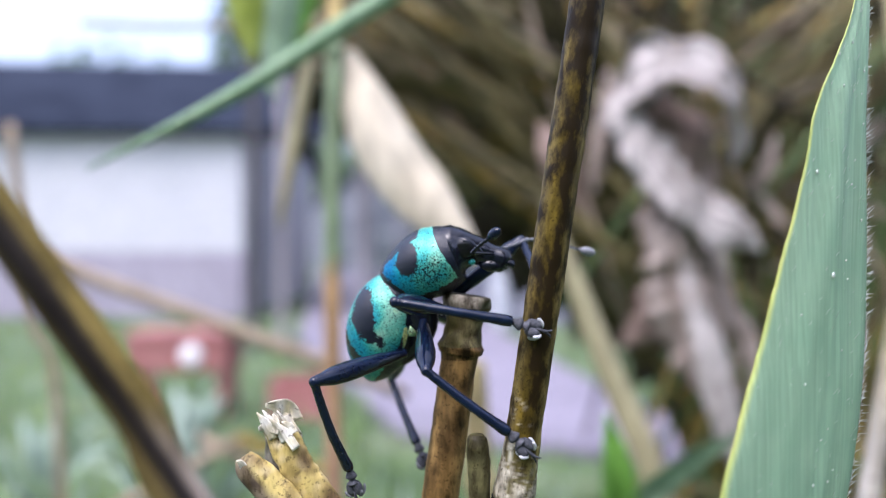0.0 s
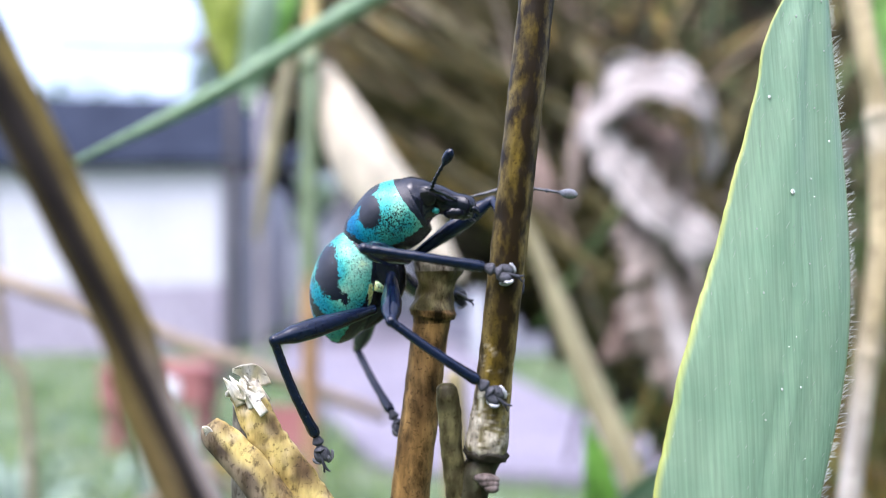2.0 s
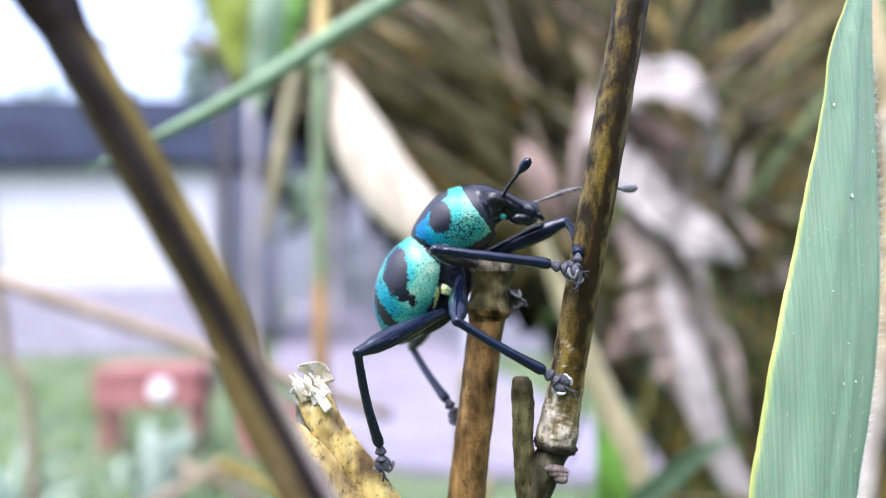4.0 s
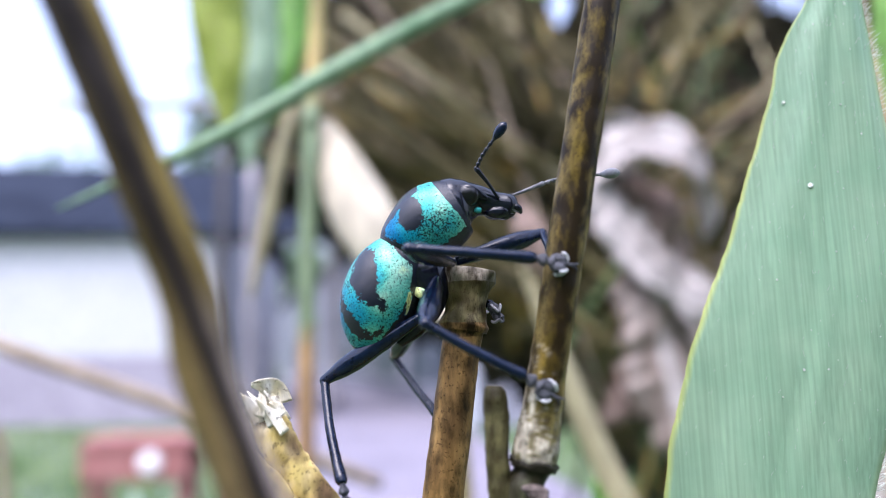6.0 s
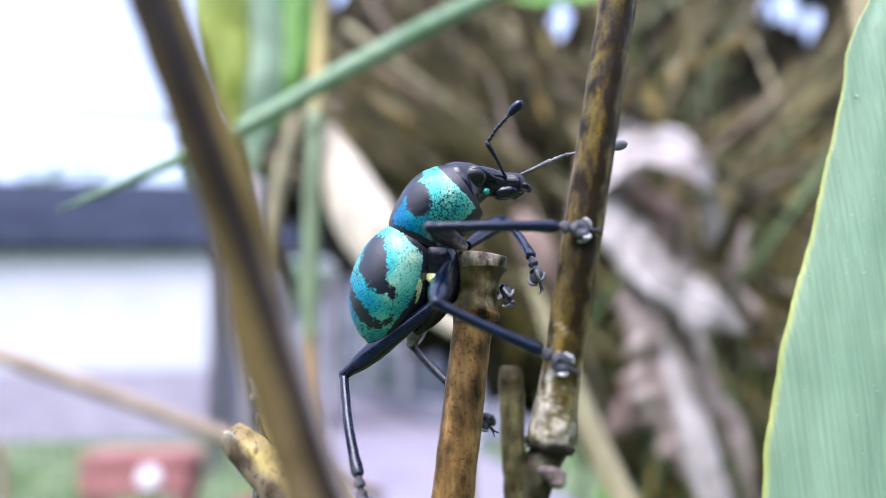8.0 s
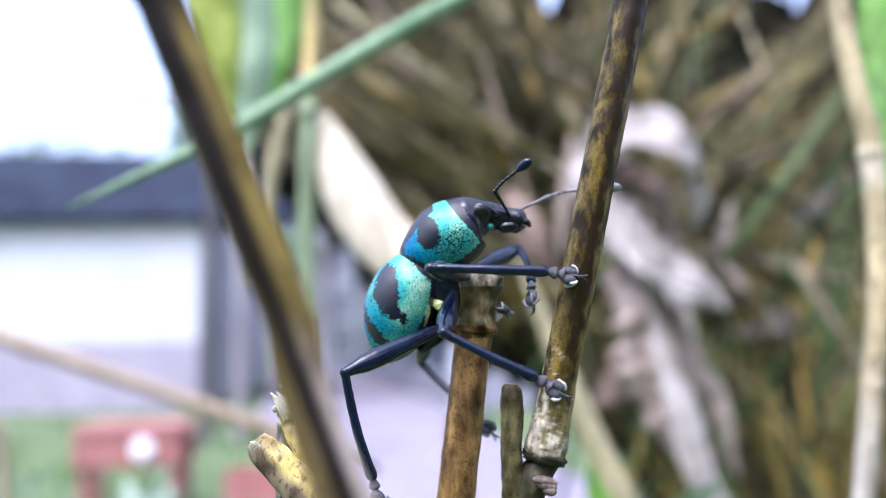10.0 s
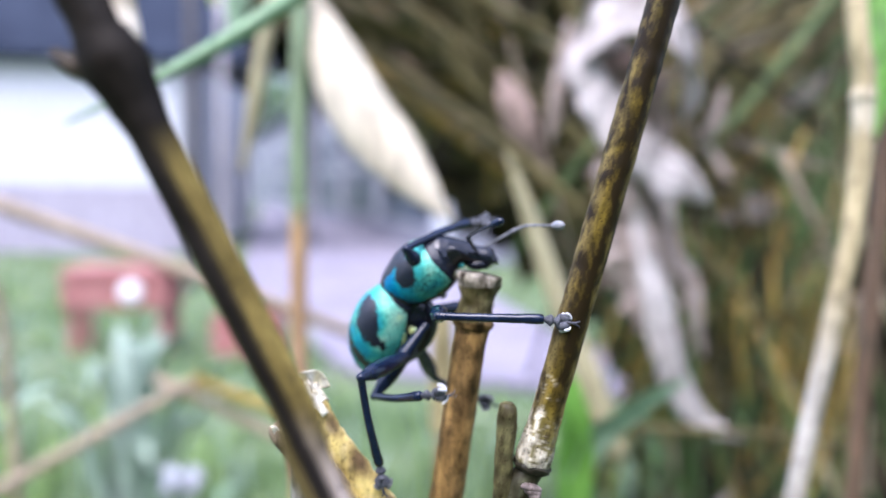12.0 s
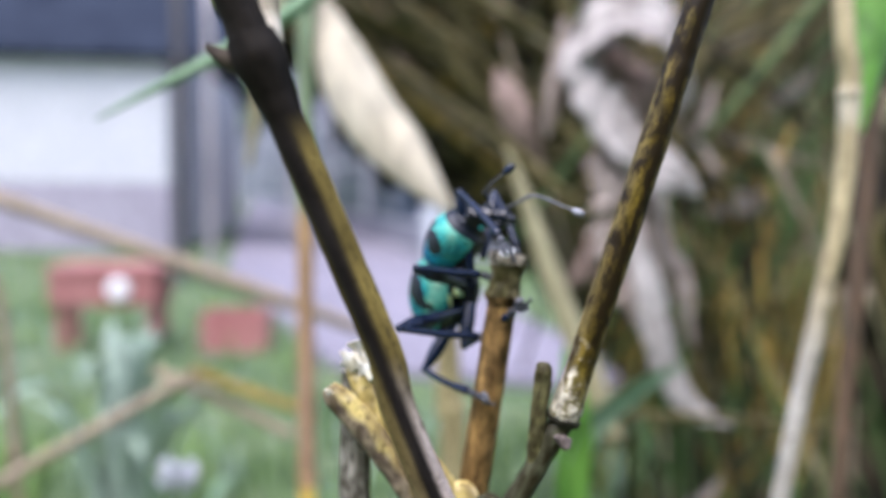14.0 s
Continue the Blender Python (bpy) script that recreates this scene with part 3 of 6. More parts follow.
def tussock(x, y, n, height, mat, label, seed, wide=0.022, spread=0.3):
    rnd = random.Random(seed)
    t = thing("grass_tussock", label, "plant", Vector((x, y, 0)), group="tussocks on the lawn")
    for i in range(n):
        a = rnd.random() * 6.28
        h = height * rnd.uniform(0.65, 1.0)
        s = spread * rnd.uniform(0.2, 1.0)
        ca, sa = math.cos(a), math.sin(a)
        part("leaf", strap([(ca * 0.02, sa * 0.02, -0.02), (ca * s * 0.25, sa * s * 0.25, h * 0.5), (ca * s * 0.6, sa * s * 0.6, h * 0.85), (ca * s * 1.2, sa * s * 1.2, h * (0.95 if i % 3 else 0.75))],
                           [wide * 0.7, wide, wide * 0.8, 0.001], (sa, -ca, 0), 0.0012, 0.25, 10, 2), mat, t)


tussock(-0.60, 1.72, 20, 0.86, "weed_pale", "pale grey-green strap-leaved tussock in the lawn", 5, 0.055, 0.30)
tussock(-0.92, 1.9, 14, 0.60, "weed", "fresh green grass tussock in the lawn", 6, 0.03, 0.3)
tussock(-0.15, 1.5, 16, 0.45, "weed", "fresh green grass tussock in the lawn", 7, 0.022, 0.3)
tussock(-0.42, 1.25, 14, 0.50, "weed", "fresh green grass tussock in the lawn", 8, 0.022, 0.25)
tussock(0.12, 1.2, 14, 0.62, "weed", "fresh green grass tussock beside the dry clump", 9, 0.022, 0.2)
tussock(0.62, 0.95, 16, 0.80, "weed", "dark green grass tussock in front of the dry clump", 10, 0.02, 0.25)
tussock(-0.27, 0.92, 9, 0.93, "leaf_dull", "broad-leaved pale green grass tussock in the lawn", 14, 0.028, 0.15)
tussock(-1.3, 2.4, 18, 0.62, "weed_pale", "pale grey-green strap-leaved tussock in the lawn", 12, 0.03, 0.3)


GAPS = [(0.2151, 0.4837, 0.022), (-0.103, 0.525, 0.022), (0.534, 0.5118, 0.030), (0.569, 0.4857, 0.026)]   # openings to the sky: slopes of x and z over y, half width


def in_gap(p, room=0.0):
    """Whether a place lies in one of the openings through the clump."""
    y = p[1] - 0.011
    return any(math.hypot(p[0] + 0.005 - a * y, (p[2] - EYE + 0.02 - b * y) * 0.9) < r + room for a, b, r in GAPS)


def crosses_gap(points, room=0.006):
    return any(in_gap(q, room) for q in spline([tuple(p) for p in points], 60))


def bank():
    """The heap of dead leaves and stems at the heart of the clump, with gaps that let the sky through."""
    nx, nz = 90, 90
    verts = []
    for k in range(nz + 1):
        z = -EYE + (EYE + 1.5) * k / nz
        left = np.interp(z, [-1.1, -0.5, -0.33, -0.25, -0.18, -0.12, -0.06, 0.0, 0.06, 0.12, 0.24, 0.30, 0.36, 0.7, 1.5], [0.72, 0.60, 0.49, 0.44, 0.37, 0.30, 0.225, 0.14, 0.03, -0.06, -0.12, -0.22, -0.31, -0.35, -0.30])
        for i in range(nx + 1):
            u = i / nx
            x = left + (2.6 - left) * u
            y = 1.35 + 0.8 * (u - 0.35) ** 2 + 0.16 * noise.noise(Vector((x * 3, z * 3, 1))) + 0.07 * noise.noise(Vector((x * 11, z * 11, 4)))
            verts.append((x + 0.03 * noise.noise(Vector((z * 9, 3, x))), y, z + EYE))
    k = nx + 1
    faces = []
    for j in range(nz):
        for i in range(nx):
            f = (j * k + i, j * k + i + 1, (j + 1) * k + i + 1, (j + 1) * k + i)
            faces.append(f)
    n = len(verts)
    back = [(x, y + 0.06 + 0.55 * max(0.0, 1 - (abs(i % k - nx / 2) / (nx / 2)) ** 2.5) * (1 - 0.75 * (z / 2.6) ** 2), z - 0.05 * (i % 3)) for i, (x, y, z) in enumerate(verts)]
    rim = [j * k for j in range(nz + 1)] + [nz * k + i for i in range(1, k)] + [j * k + nx for j in range(nz - 1, -1, -1)]
    faces += [(b, a, a + n, b + n) for a, b in zip(rim, rim[1:])]
    both = verts + back
    faces += [tuple(v + n for v in f[::-1]) for f in faces if max(f) < n]
    return both, [f for f in faces if not in_gap(sum((Vector(both[v]) for v in f), Vector()) / len(f), 0.012)], None


# the heap's dark colour carries the shade deep inside the clump
solid("dry_thatch", bank(), "litter", "dense brown heap of dead grass and litter, darkened for shaded gaps", "thatch", kind="stuff")


EDGE = ([-0.4, -0.25, -0.18, -0.09, -0.04, 0.0, 0.05, 0.10, 0.18, 0.24, 0.3, 0.5],
        [0.43, 0.36, 0.31, 0.22, 0.155, 0.09, 0.02, -0.05, -0.10, -0.22, -0.27, -0.29])   # the clump's left outline: slope upwards, slope across


def dry_stems():
    """Dead stems and leaves that fan out of the clump."""
    rnd = random.Random(21)
    clump = thing("dry_grass_clump", "tangled clump of dead olive-brown grass stems and leaves", "grass")
    for i in range(1700):
        y = rnd.uniform(0.62, 1.28)
        u = rnd.random()
        px = rnd.uniform(-0.34, 0.62)             # slope of the sight line at mid height
        z = rnd.uniform(-0.42, 0.50) * y
        edge = np.interp(z / y, *EDGE)
        if px < edge + 0.02:
            continue
        if px < -0.26 and rnd.random() < 0.6:
            continue
        x = px * y
        right = px > 0.24
        ang = math.radians(rnd.gauss(48, 14) if right else rnd.gauss(-52, 15)) if rnd.random() < 0.8 else math.radians(rnd.gauss(0, 30))
        if z / y < -0.12:
            ang = math.radians(rnd.gauss(8, 22))
        if right and -0.2 < z / y < 0.1:
            ang *= 0.5
            y = max(y, rnd.uniform(0.8, 1.2))
            x, z = px * y, z / 0.62 * y if y < 0.62 else z
        length = rnd.uniform(0.12, 0.34)
        d = Vector((math.sin(ang), rnd.uniform(-0.3, 0.3), math.cos(ang)))
        c = Vector((x, y, z + EYE))
        bend = Vector((rnd.gauss(0, 0.02), 0, rnd.gauss(0, 0.02)))
        pts = [c - d * length, c + bend, c + d * length]
        if crosses_gap(pts) or any(q[0] / q[1] < np.interp((q[2] - EYE) / q[1], *EDGE) - 0.03 for q in (pts[0], pts[2])):
            continue
        if rnd.random() < 0.62:
            r = rnd.uniform(0.0012, 0.0042)
            kind = rnd.random()
            stout = rnd.random() < 0.3 and z > 0.1 * y and y > 0.8
            r = rnd.uniform(0.0040, 0.0072) if stout else r
            # stems in the litter colour stand for shaded voids
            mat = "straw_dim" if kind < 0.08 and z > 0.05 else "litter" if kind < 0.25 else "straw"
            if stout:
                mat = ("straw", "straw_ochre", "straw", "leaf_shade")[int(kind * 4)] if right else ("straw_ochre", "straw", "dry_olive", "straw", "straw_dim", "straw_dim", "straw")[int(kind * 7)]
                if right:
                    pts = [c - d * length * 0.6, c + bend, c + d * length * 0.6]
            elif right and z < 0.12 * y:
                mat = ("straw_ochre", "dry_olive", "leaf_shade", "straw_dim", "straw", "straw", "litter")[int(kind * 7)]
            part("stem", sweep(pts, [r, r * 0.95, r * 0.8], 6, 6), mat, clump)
        else:
            w = rnd.uniform(0.004, 0.008) if right else rnd.uniform(0.006, 0.018)
            if right:
                pts = [c - d * length * 0.5, c + bend, c + d * length * 0.5]
            g = strap(pts, [w * 0.6, w, 0.002], (d.z, rnd.uniform(-1, 1), -d.x), 0.0006, 0.3, 8, 2)
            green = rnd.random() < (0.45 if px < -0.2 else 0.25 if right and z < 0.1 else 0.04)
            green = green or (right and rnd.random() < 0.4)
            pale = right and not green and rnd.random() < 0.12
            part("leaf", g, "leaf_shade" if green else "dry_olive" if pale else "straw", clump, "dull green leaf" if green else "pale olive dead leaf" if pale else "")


dry_stems()


def clump_front():
    """Golden stalks fanning over the face of the clump, and what grows and hangs at its foot."""
    rnd = random.Random(58)
    fan = thing("dry_stalk_fan", "fan of golden and grey dead stalks over the clump", "grass")
    for i in range(120):
        y = rnd.uniform(0.70, 1.15)
        px, pz = rnd.uniform(-0.16, 0.26), rnd.uniform(0.06, 0.42)
        if px < np.interp(pz, *EDGE) + 0.05:
            continue
        a = math.radians(rnd.gauss(-54, 9) if px < 0.12 else rnd.gauss(-20, 30))
        c, d = Vector((px * y, y, pz * y + EYE)), Vector((math.sin(a), rnd.uniform(-0.2, 0.2), math.cos(a))) * rnd.uniform(0.10, 0.24)
        line = [c - d, c + Vector((0, 0, rnd.gauss(0, 0.008))), c + d]
        if crosses_gap(line) or any(q[0] / q[1] < np.interp((q[2] - EYE) / q[1], *EDGE) for q in (line[0], line[2])):
            continue
        r = rnd.uniform(0.0045, 0.0090) * y
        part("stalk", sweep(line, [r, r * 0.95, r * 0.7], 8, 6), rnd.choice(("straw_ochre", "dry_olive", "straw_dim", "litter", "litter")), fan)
    stand = thing("grass_stand", "mixed green and ochre grass standing before the clump", "grass")
    for i in range(230):
        y = rnd.uniform(0.55, 1.05)
        px = rnd.uniform(0.26, 0.66)
        top = rnd.uniform(-0.34, 0.16) * y
        a = math.radians(rnd.gauss(0, 15))
        length = rnd.uniform(0.10, 0.26)
        c = Vector((px * y, y, top + EYE))
        d = Vector((math.sin(a), rnd.uniform(-0.15, 0.15), math.cos(a)))
        line = [c - d * length, c - d * length * 0.4 + Vector((rnd.gauss(0, 0.008), 0, 0)), c]
        kind = rnd.random()
        if kind < 0.55:
            r = rnd.uniform(0.0018, 0.0042) * y
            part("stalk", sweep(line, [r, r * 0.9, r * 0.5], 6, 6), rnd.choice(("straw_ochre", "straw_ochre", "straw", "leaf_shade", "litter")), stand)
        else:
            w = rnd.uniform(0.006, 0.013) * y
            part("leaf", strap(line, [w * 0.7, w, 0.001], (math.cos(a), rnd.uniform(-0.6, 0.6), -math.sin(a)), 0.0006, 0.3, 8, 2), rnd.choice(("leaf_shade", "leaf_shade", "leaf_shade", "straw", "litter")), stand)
    # scraps of grey leaf caught among the stems
    for x, y, z, size, a in ((0.262, 0.62, 0.070, 0.030, 0.5), (0.276, 0.63, 0.025, 0.022, -0.4), (0.325, 0.66, -0.008, 0.044, 1.35), (0.206, 0.60, -0.062, 0.040, 0.12), (0.232, 0.60, -0.120, 0.034, 0.5), (0.250, 0.58, -0.262, 0.036, 1.0), (0.390, 0.70, 0.105, 0.030, 0.9)):
        o, d = Vector((x, y, z)), Vector((math.sin(a), 0.1, math.cos(a))) * size
        leaf("dry_leaf", "small grey scrap of dead leaf among grass", "dry_mauve", [tuple(o - d), tuple(o - d * 0.2 + Vector((0.003, -0.006, 0))), tuple(o + d)],
             [0.004, size * 0.55, 0.003], (math.cos(a), 0.3, -math.sin(a)), 0.2, 0.0007, 0.2, 26, 8, freq=50, pleat=0.2, ragged=0.4)


def rooted_culms():
    """Tall dead culms rooted through the heap and fanning out of its top."""
    rnd = random.Random(77)
    clump = thing("dry_culm_stand", "stand of tall dead culms rooted in the leaf litter", "grass")
    for _ in range(150):
        x, y = rnd.uniform(0.62, 2.5), rnd.uniform(1.62, 1.95)
        top = rnd.uniform(1.9, 3.1)
        lean = rnd.gauss(0.05, 0.16)
        r = rnd.uniform(0.003, 0.008)
        line = [(x, y, -0.05), (x + lean * 0.3, y, top * 0.5), (x + lean * top, y + rnd.uniform(-0.2, 0.3), top)]
        if not crosses_gap(line):
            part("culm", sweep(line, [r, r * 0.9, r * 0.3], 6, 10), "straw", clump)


    for _ in range(170):
        u = rnd.random()
        z = rnd.uniform(0.25, 2.5)
        x = (0.32 if z > 1.05 else 0.50) + 2.0 * u
        y = 1.33 + 0.8 * (0.9 * u - 0.30) ** 2 - rnd.uniform(0.05, 0.14)
        a, length, w = rnd.gauss(0, 0.7), rnd.uniform(0.12, 0.30), rnd.uniform(0.008, 0.026)
        d = Vector((math.sin(a), -0.25, -math.cos(a)))
        o = Vector((x, y, z))
        if crosses_gap([o, o + d * length], 0.02):
            continue
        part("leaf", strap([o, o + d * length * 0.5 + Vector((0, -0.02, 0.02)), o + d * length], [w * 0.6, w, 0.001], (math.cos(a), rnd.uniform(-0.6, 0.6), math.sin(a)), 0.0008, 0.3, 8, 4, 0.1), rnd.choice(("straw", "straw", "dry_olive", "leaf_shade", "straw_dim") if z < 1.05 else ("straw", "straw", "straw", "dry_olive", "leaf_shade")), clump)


rooted_culms()


# ---- single leaves and stems in the middle distance ----
def leaf(name, label, mat, pts, widths, side=(1, 0, 0), cup=0.3, thick=0.0005, wave=0.15, n=30, m=8, category="leaf", freq=40.0, pleat=0.0, ragged=0.0):
    """A blade and, along its back, its midrib."""
    t = thing(name, label, category)
    geo = strap([V(*p) for p in pts], widths, side, thick, cup, n, m, wave, freq, pleat, ragged)
    part("blade", geo, mat, t)
    k = m + 1
    spine = [geo[0][i * k + m // 2] for i in range(n)]
    part("midrib", sweep(spine, [max(0.0002, 0.035 * w) for w in spline([(w,) for w in widths], n)[:, 0]], 6), mat, t)
    return t


clump_front()
leaf("dry_leaf", "curled grey dead leaf arching over in the clump", "dry_grey",
     [(0.106, 0.495, 0.080), (0.120, 0.49, 0.100), (0.138, 0.484, 0.116), (0.158, 0.480, 0.117), (0.176, 0.478, 0.103), (0.187, 0.478, 0.080), (0.186, 0.485, 0.052)],
     [0.012, 0.030, 0.040, 0.044, 0.042, 0.036, 0.006], (0.1, 0.6, 0.7), -0.15, 0.0008, 0.1, 70, 18, freq=60, pleat=0.22, ragged=0.35)
leaf("dry_leaf", "crumpled whitish dead leaf among the stems", "dry_grey",
     [(0.124, 0.505, 0.096), (0.136, 0.505, 0.118), (0.150, 0.51, 0.134), (0.158, 0.515, 0.142)],
     [0.014, 0.036, 0.034, 0.004], (0.9, 0.3, -0.4), 0.15, 0.0008, 0.2, 50, 18, freq=60, pleat=0.25, ragged=0.4)
leaf("dry_leaf", "grey dead leaf folded across the clump", "dry_grey",
     [(0.112, 0.49, 0.098), (0.120, 0.485, 0.082), (0.137, 0.480, 0.056), (0.160, 0.476, 0.029), (0.182, 0.475, 0.016), (0.204, 0.48, 0.000)],
     [0.008, 0.026, 0.034, 0.036, 0.032, 0.004], (0.6, 0.4, 0.6), 0.15, 0.0008, 0.12, 70, 18, freq=60, pleat=0.25, ragged=0.4)
# brown sheet in place of the shadow inside the curled leaf
leaf("dry_leaf", "brown leaf sheet standing in for shade inside a curled grey leaf", "dry_pink",
     [(0.138, 0.515, 0.104), (0.150, 0.51, 0.086), (0.164, 0.51, 0.068), (0.184, 0.51, 0.042)],
     [0.030, 0.050, 0.056, 0.02], (0.8, 0.2, 0.5), 0.2, 0.0008, 0.2, 50, 18, pleat=0.2, ragged=0.3)
leaf("dry_leaf", "broad pinkish grey dead leaf hanging in folds", "dry_mauve",
     [(0.146, 0.495, 0.046), (0.151, 0.492, 0.020), (0.156, 0.488, -0.010), (0.160, 0.488, -0.036), (0.165, 0.488, -0.060), (0.176, 0.490, -0.092)],
     [0.016, 0.048, 0.056, 0.052, 0.044, 0.018], (1, 0.35, 0.1), 0.1, 0.0008, 0.12, 80, 24, freq=40, pleat=0.34, ragged=0.4)
leaf("dry_leaf", "pinkish brown lobe of a torn dead leaf", "dry_pink",
     [(0.160, 0.50, -0.010), (0.148, 0.497, -0.036), (0.134, 0.493, -0.050), (0.116, 0.49, -0.063)],
     [0.020, 0.036, 0.032, 0.002], (0.7, 0.2, -0.6), 0.15, 0.0008, 0.15, 50, 18, freq=30, pleat=0.25, ragged=0.35)
leaf("dry_leaf", "long grey dead leaf twisting down to a curved tip", "dry_grey",
     [(0.150, 0.487, 0.010), (0.160, 0.486, -0.020), (0.168, 0.485, -0.046), (0.175, 0.484, -0.072), (0.182, 0.485, -0.100), (0.194, 0.488, -0.131), (0.213, 0.49, -0.153), (0.240, 0.49, -0.166)],
     [0.003, 0.016, 0.022, 0.026, 0.025, 0.022, 0.016, 0.0012], (1, 0.5, 0.35), 0.2, 0.0008, 0.08, 80, 18, freq=30, pleat=0.22, ragged=0.15)
leaf("dry_leaf", "narrow grey dead leaf hanging behind another", "dry_mauve",
     [(0.190, 0.52, 0.015), (0.197, 0.52, -0.040), (0.212, 0.52, -0.064), (0.222, 0.52, -0.116)], [0.004, 0.018, 0.022, 0.003], (1, 0.3, 0.1), 0.3, 0.0008, 0.2, ragged=0.3)
leaf("dry_leaf", "brown dead leaf among the stems", "dry_pink",
     [(0.066, 0.505, 0.085), (0.074, 0.50, 0.066), (0.083, 0.50, 0.047), (0.096, 0.50, 0.022)], [0.004, 0.022, 0.024, 0.002], (1, 0.2, 0.5), 0.3, 0.0008, 0.2)
leaf("dry_leaf", "narrow whitish dead leaf among the stems", "dry_mauve",
     [(0.112, 0.505, 0.120), (0.108, 0.50, 0.080), (0.104, 0.50, 0.058), (0.100, 0.50, 0.036)], [0.006, 0.014, 0.014, 0.002], (1, 0.2, 0.2), 0.3, 0.0008, 0.2, ragged=0.3)
leaf("dry_leaf", "broad cream dead leaf tapering to a point", "dry_cream",
     [(-0.046, 0.37, 0.098), (-0.037, 0.36, 0.072), (-0.023, 0.355, 0.044), (-0.002, 0.35, 0.017), (0.020, 0.345, -0.010)], [0.006, 0.024, 0.031, 0.025, 0.002], (1, 0.3, 0.5), 0.25, 0.0006, 0.08)
leaf("dry_leaf", "narrow olive-cream dead leaf among the stems", "dry_olive",
     [(0.048, 0.36, 0.024), (0.058, 0.36, 0.0), (0.071, 0.36, -0.034), (0.084, 0.36, -0.066), (0.096, 0.358, -0.094), (0.110, 0.355, -0.130)], [0.002, 0.008, 0.012, 0.014, 0.014, 0.010], (1, 0.3, 0.3), 0.25, 0.0006, 0.08)
leaf("dry_leaf", "narrow straw leaf hanging beside a reed", "dry_olive",
     [(-0.066, 0.40, 0.122), (-0.074, 0.40, 0.086), (-0.080, 0.40, 0.052), (-0.087, 0.40, 0.012)], [0.0035, 0.0075, 0.008, 0.003], (1, 0.2, 0), 0.25, 0.0006, 0.05)
leaf("grass_leaf", "yellow-green leaf hanging from above", "leaf_yellow",
     [(-0.116, 0.41, 0.250), (-0.110, 0.40, 0.180), (-0.105, 0.40, 0.136), (-0.101, 0.40, 0.098)], [0.020, 0.030, 0.024, 0.002], (1, 0.2, 0), 0.25)
leaf("grass_leaf", "dull green leaf hanging from above", "leaf_dull",
     [(-0.094, 0.42, 0.240), (-0.090, 0.41, 0.165), (-0.089, 0.405, 0.122), (-0.091, 0.40, 0.080)], [0.018, 0.026, 0.022, 0.002], (1, 0.2, 0), 0.25)
leaf("grass_leaf", "deep green leaf hanging from above", "leaf_bright",
     [(-0.070, 0.43, 0.250), (-0.072, 0.42, 0.178), (-0.074, 0.415, 0.145), (-0.081, 0.41, 0.108)], [0.016, 0.020, 0.016, 0.002], (1, 0.2, 0), 0.25)
leaf("grass_leaf", "bright green leaf hanging above the clump", "leaf_bright",
     [(0.160, 0.52, 0.275), (0.120, 0.51, 0.252), (0.085, 0.50, 0.238), (0.060, 0.50, 0.236)], [0.020, 0.036, 0.030, 0.003], (0, 0.3, 1), 0.25)
leaf("grass_leaf", "dull green leaf bending over among the stems", "leaf_dull",
     [(0.064, 0.31, -0.150), (0.078, 0.305, -0.106), (0.096, 0.30, -0.086), (0.118, 0.30, -0.074)], [0.006, 0.013, 0.013, 0.002], (0.6, 0.3, -0.7), 0.25)
leaf("grass_leaf", "bright green leaf standing low in the clump", "leaf_bright",
     [(0.070, 0.31, -0.240), (0.071, 0.305, -0.130), (0.069, 0.30, -0.090), (0.065, 0.30, -0.066)], [0.010, 0.017, 0.014, 0.002], (1, 0.2, 0), 0.25)
leaf("grass_leaf", "bright green leaf hanging beside a pale reed", "leaf_bright",
     [(0.146, 0.215, 0.130), (0.142, 0.21, 0.085), (0.136, 0.205, 0.050), (0.129, 0.20, 0.022)], [0.014, 0.020, 0.015, 0.002], (1, 0.2, 0), 0.25)


def reed(name, label, pts, radii, tint, nodes=(), mat="stem", category="reed"):
    """A thin jointed stem that stands on the ground."""
    t = thing(name, label, category)
    part("stem", sweep([V(*p) for p in pts], radii, 12, 60), mat, t, tint=tint)
    for x, y, z, r in nodes:
        part("node", sweep([V(x, y, z - r), V(x, y, z), V(x, y, z + r)], [r * 0.95, r * 1.25, r * 0.95], 12, 7), mat, t, tint=tint)
    return t


def green_orange(p, i):
    z = p.z - EYE
    if z > 0.10:
        c = lerp3((0.55, 0.40, 0.16), (0.35, 0.30, 0.10), (z - 0.1) / 0.05)
    elif z > -0.005:
        c = (0.20, 0.27, 0.15)
    else:
        c = lerp3((0.36, 0.23, 0.10), (0.34, 0.21, 0.13), (-z) / 0.1)
    if -0.15 > z > -0.19:
        c = (0.72, 0.52, 0.06)
    return c


reed("reed", "slender reed, green above and orange below",
     [(-0.044, 0.36, -1.12), (-0.050, 0.36, -0.5), (-0.052, 0.36, -0.15), (-0.053, 0.36, 0.0), (-0.052, 0.36, 0.09), (-0.048, 0.37, 0.25)],
     [0.0046, 0.0046, 0.0044, 0.0040, 0.0038, 0.003], green_orange, [(-0.0525, 0.36, -0.004, 0.0036), (-0.052, 0.36, 0.095, 0.0040), (-0.0515, 0.36, -0.148, 0.004)])
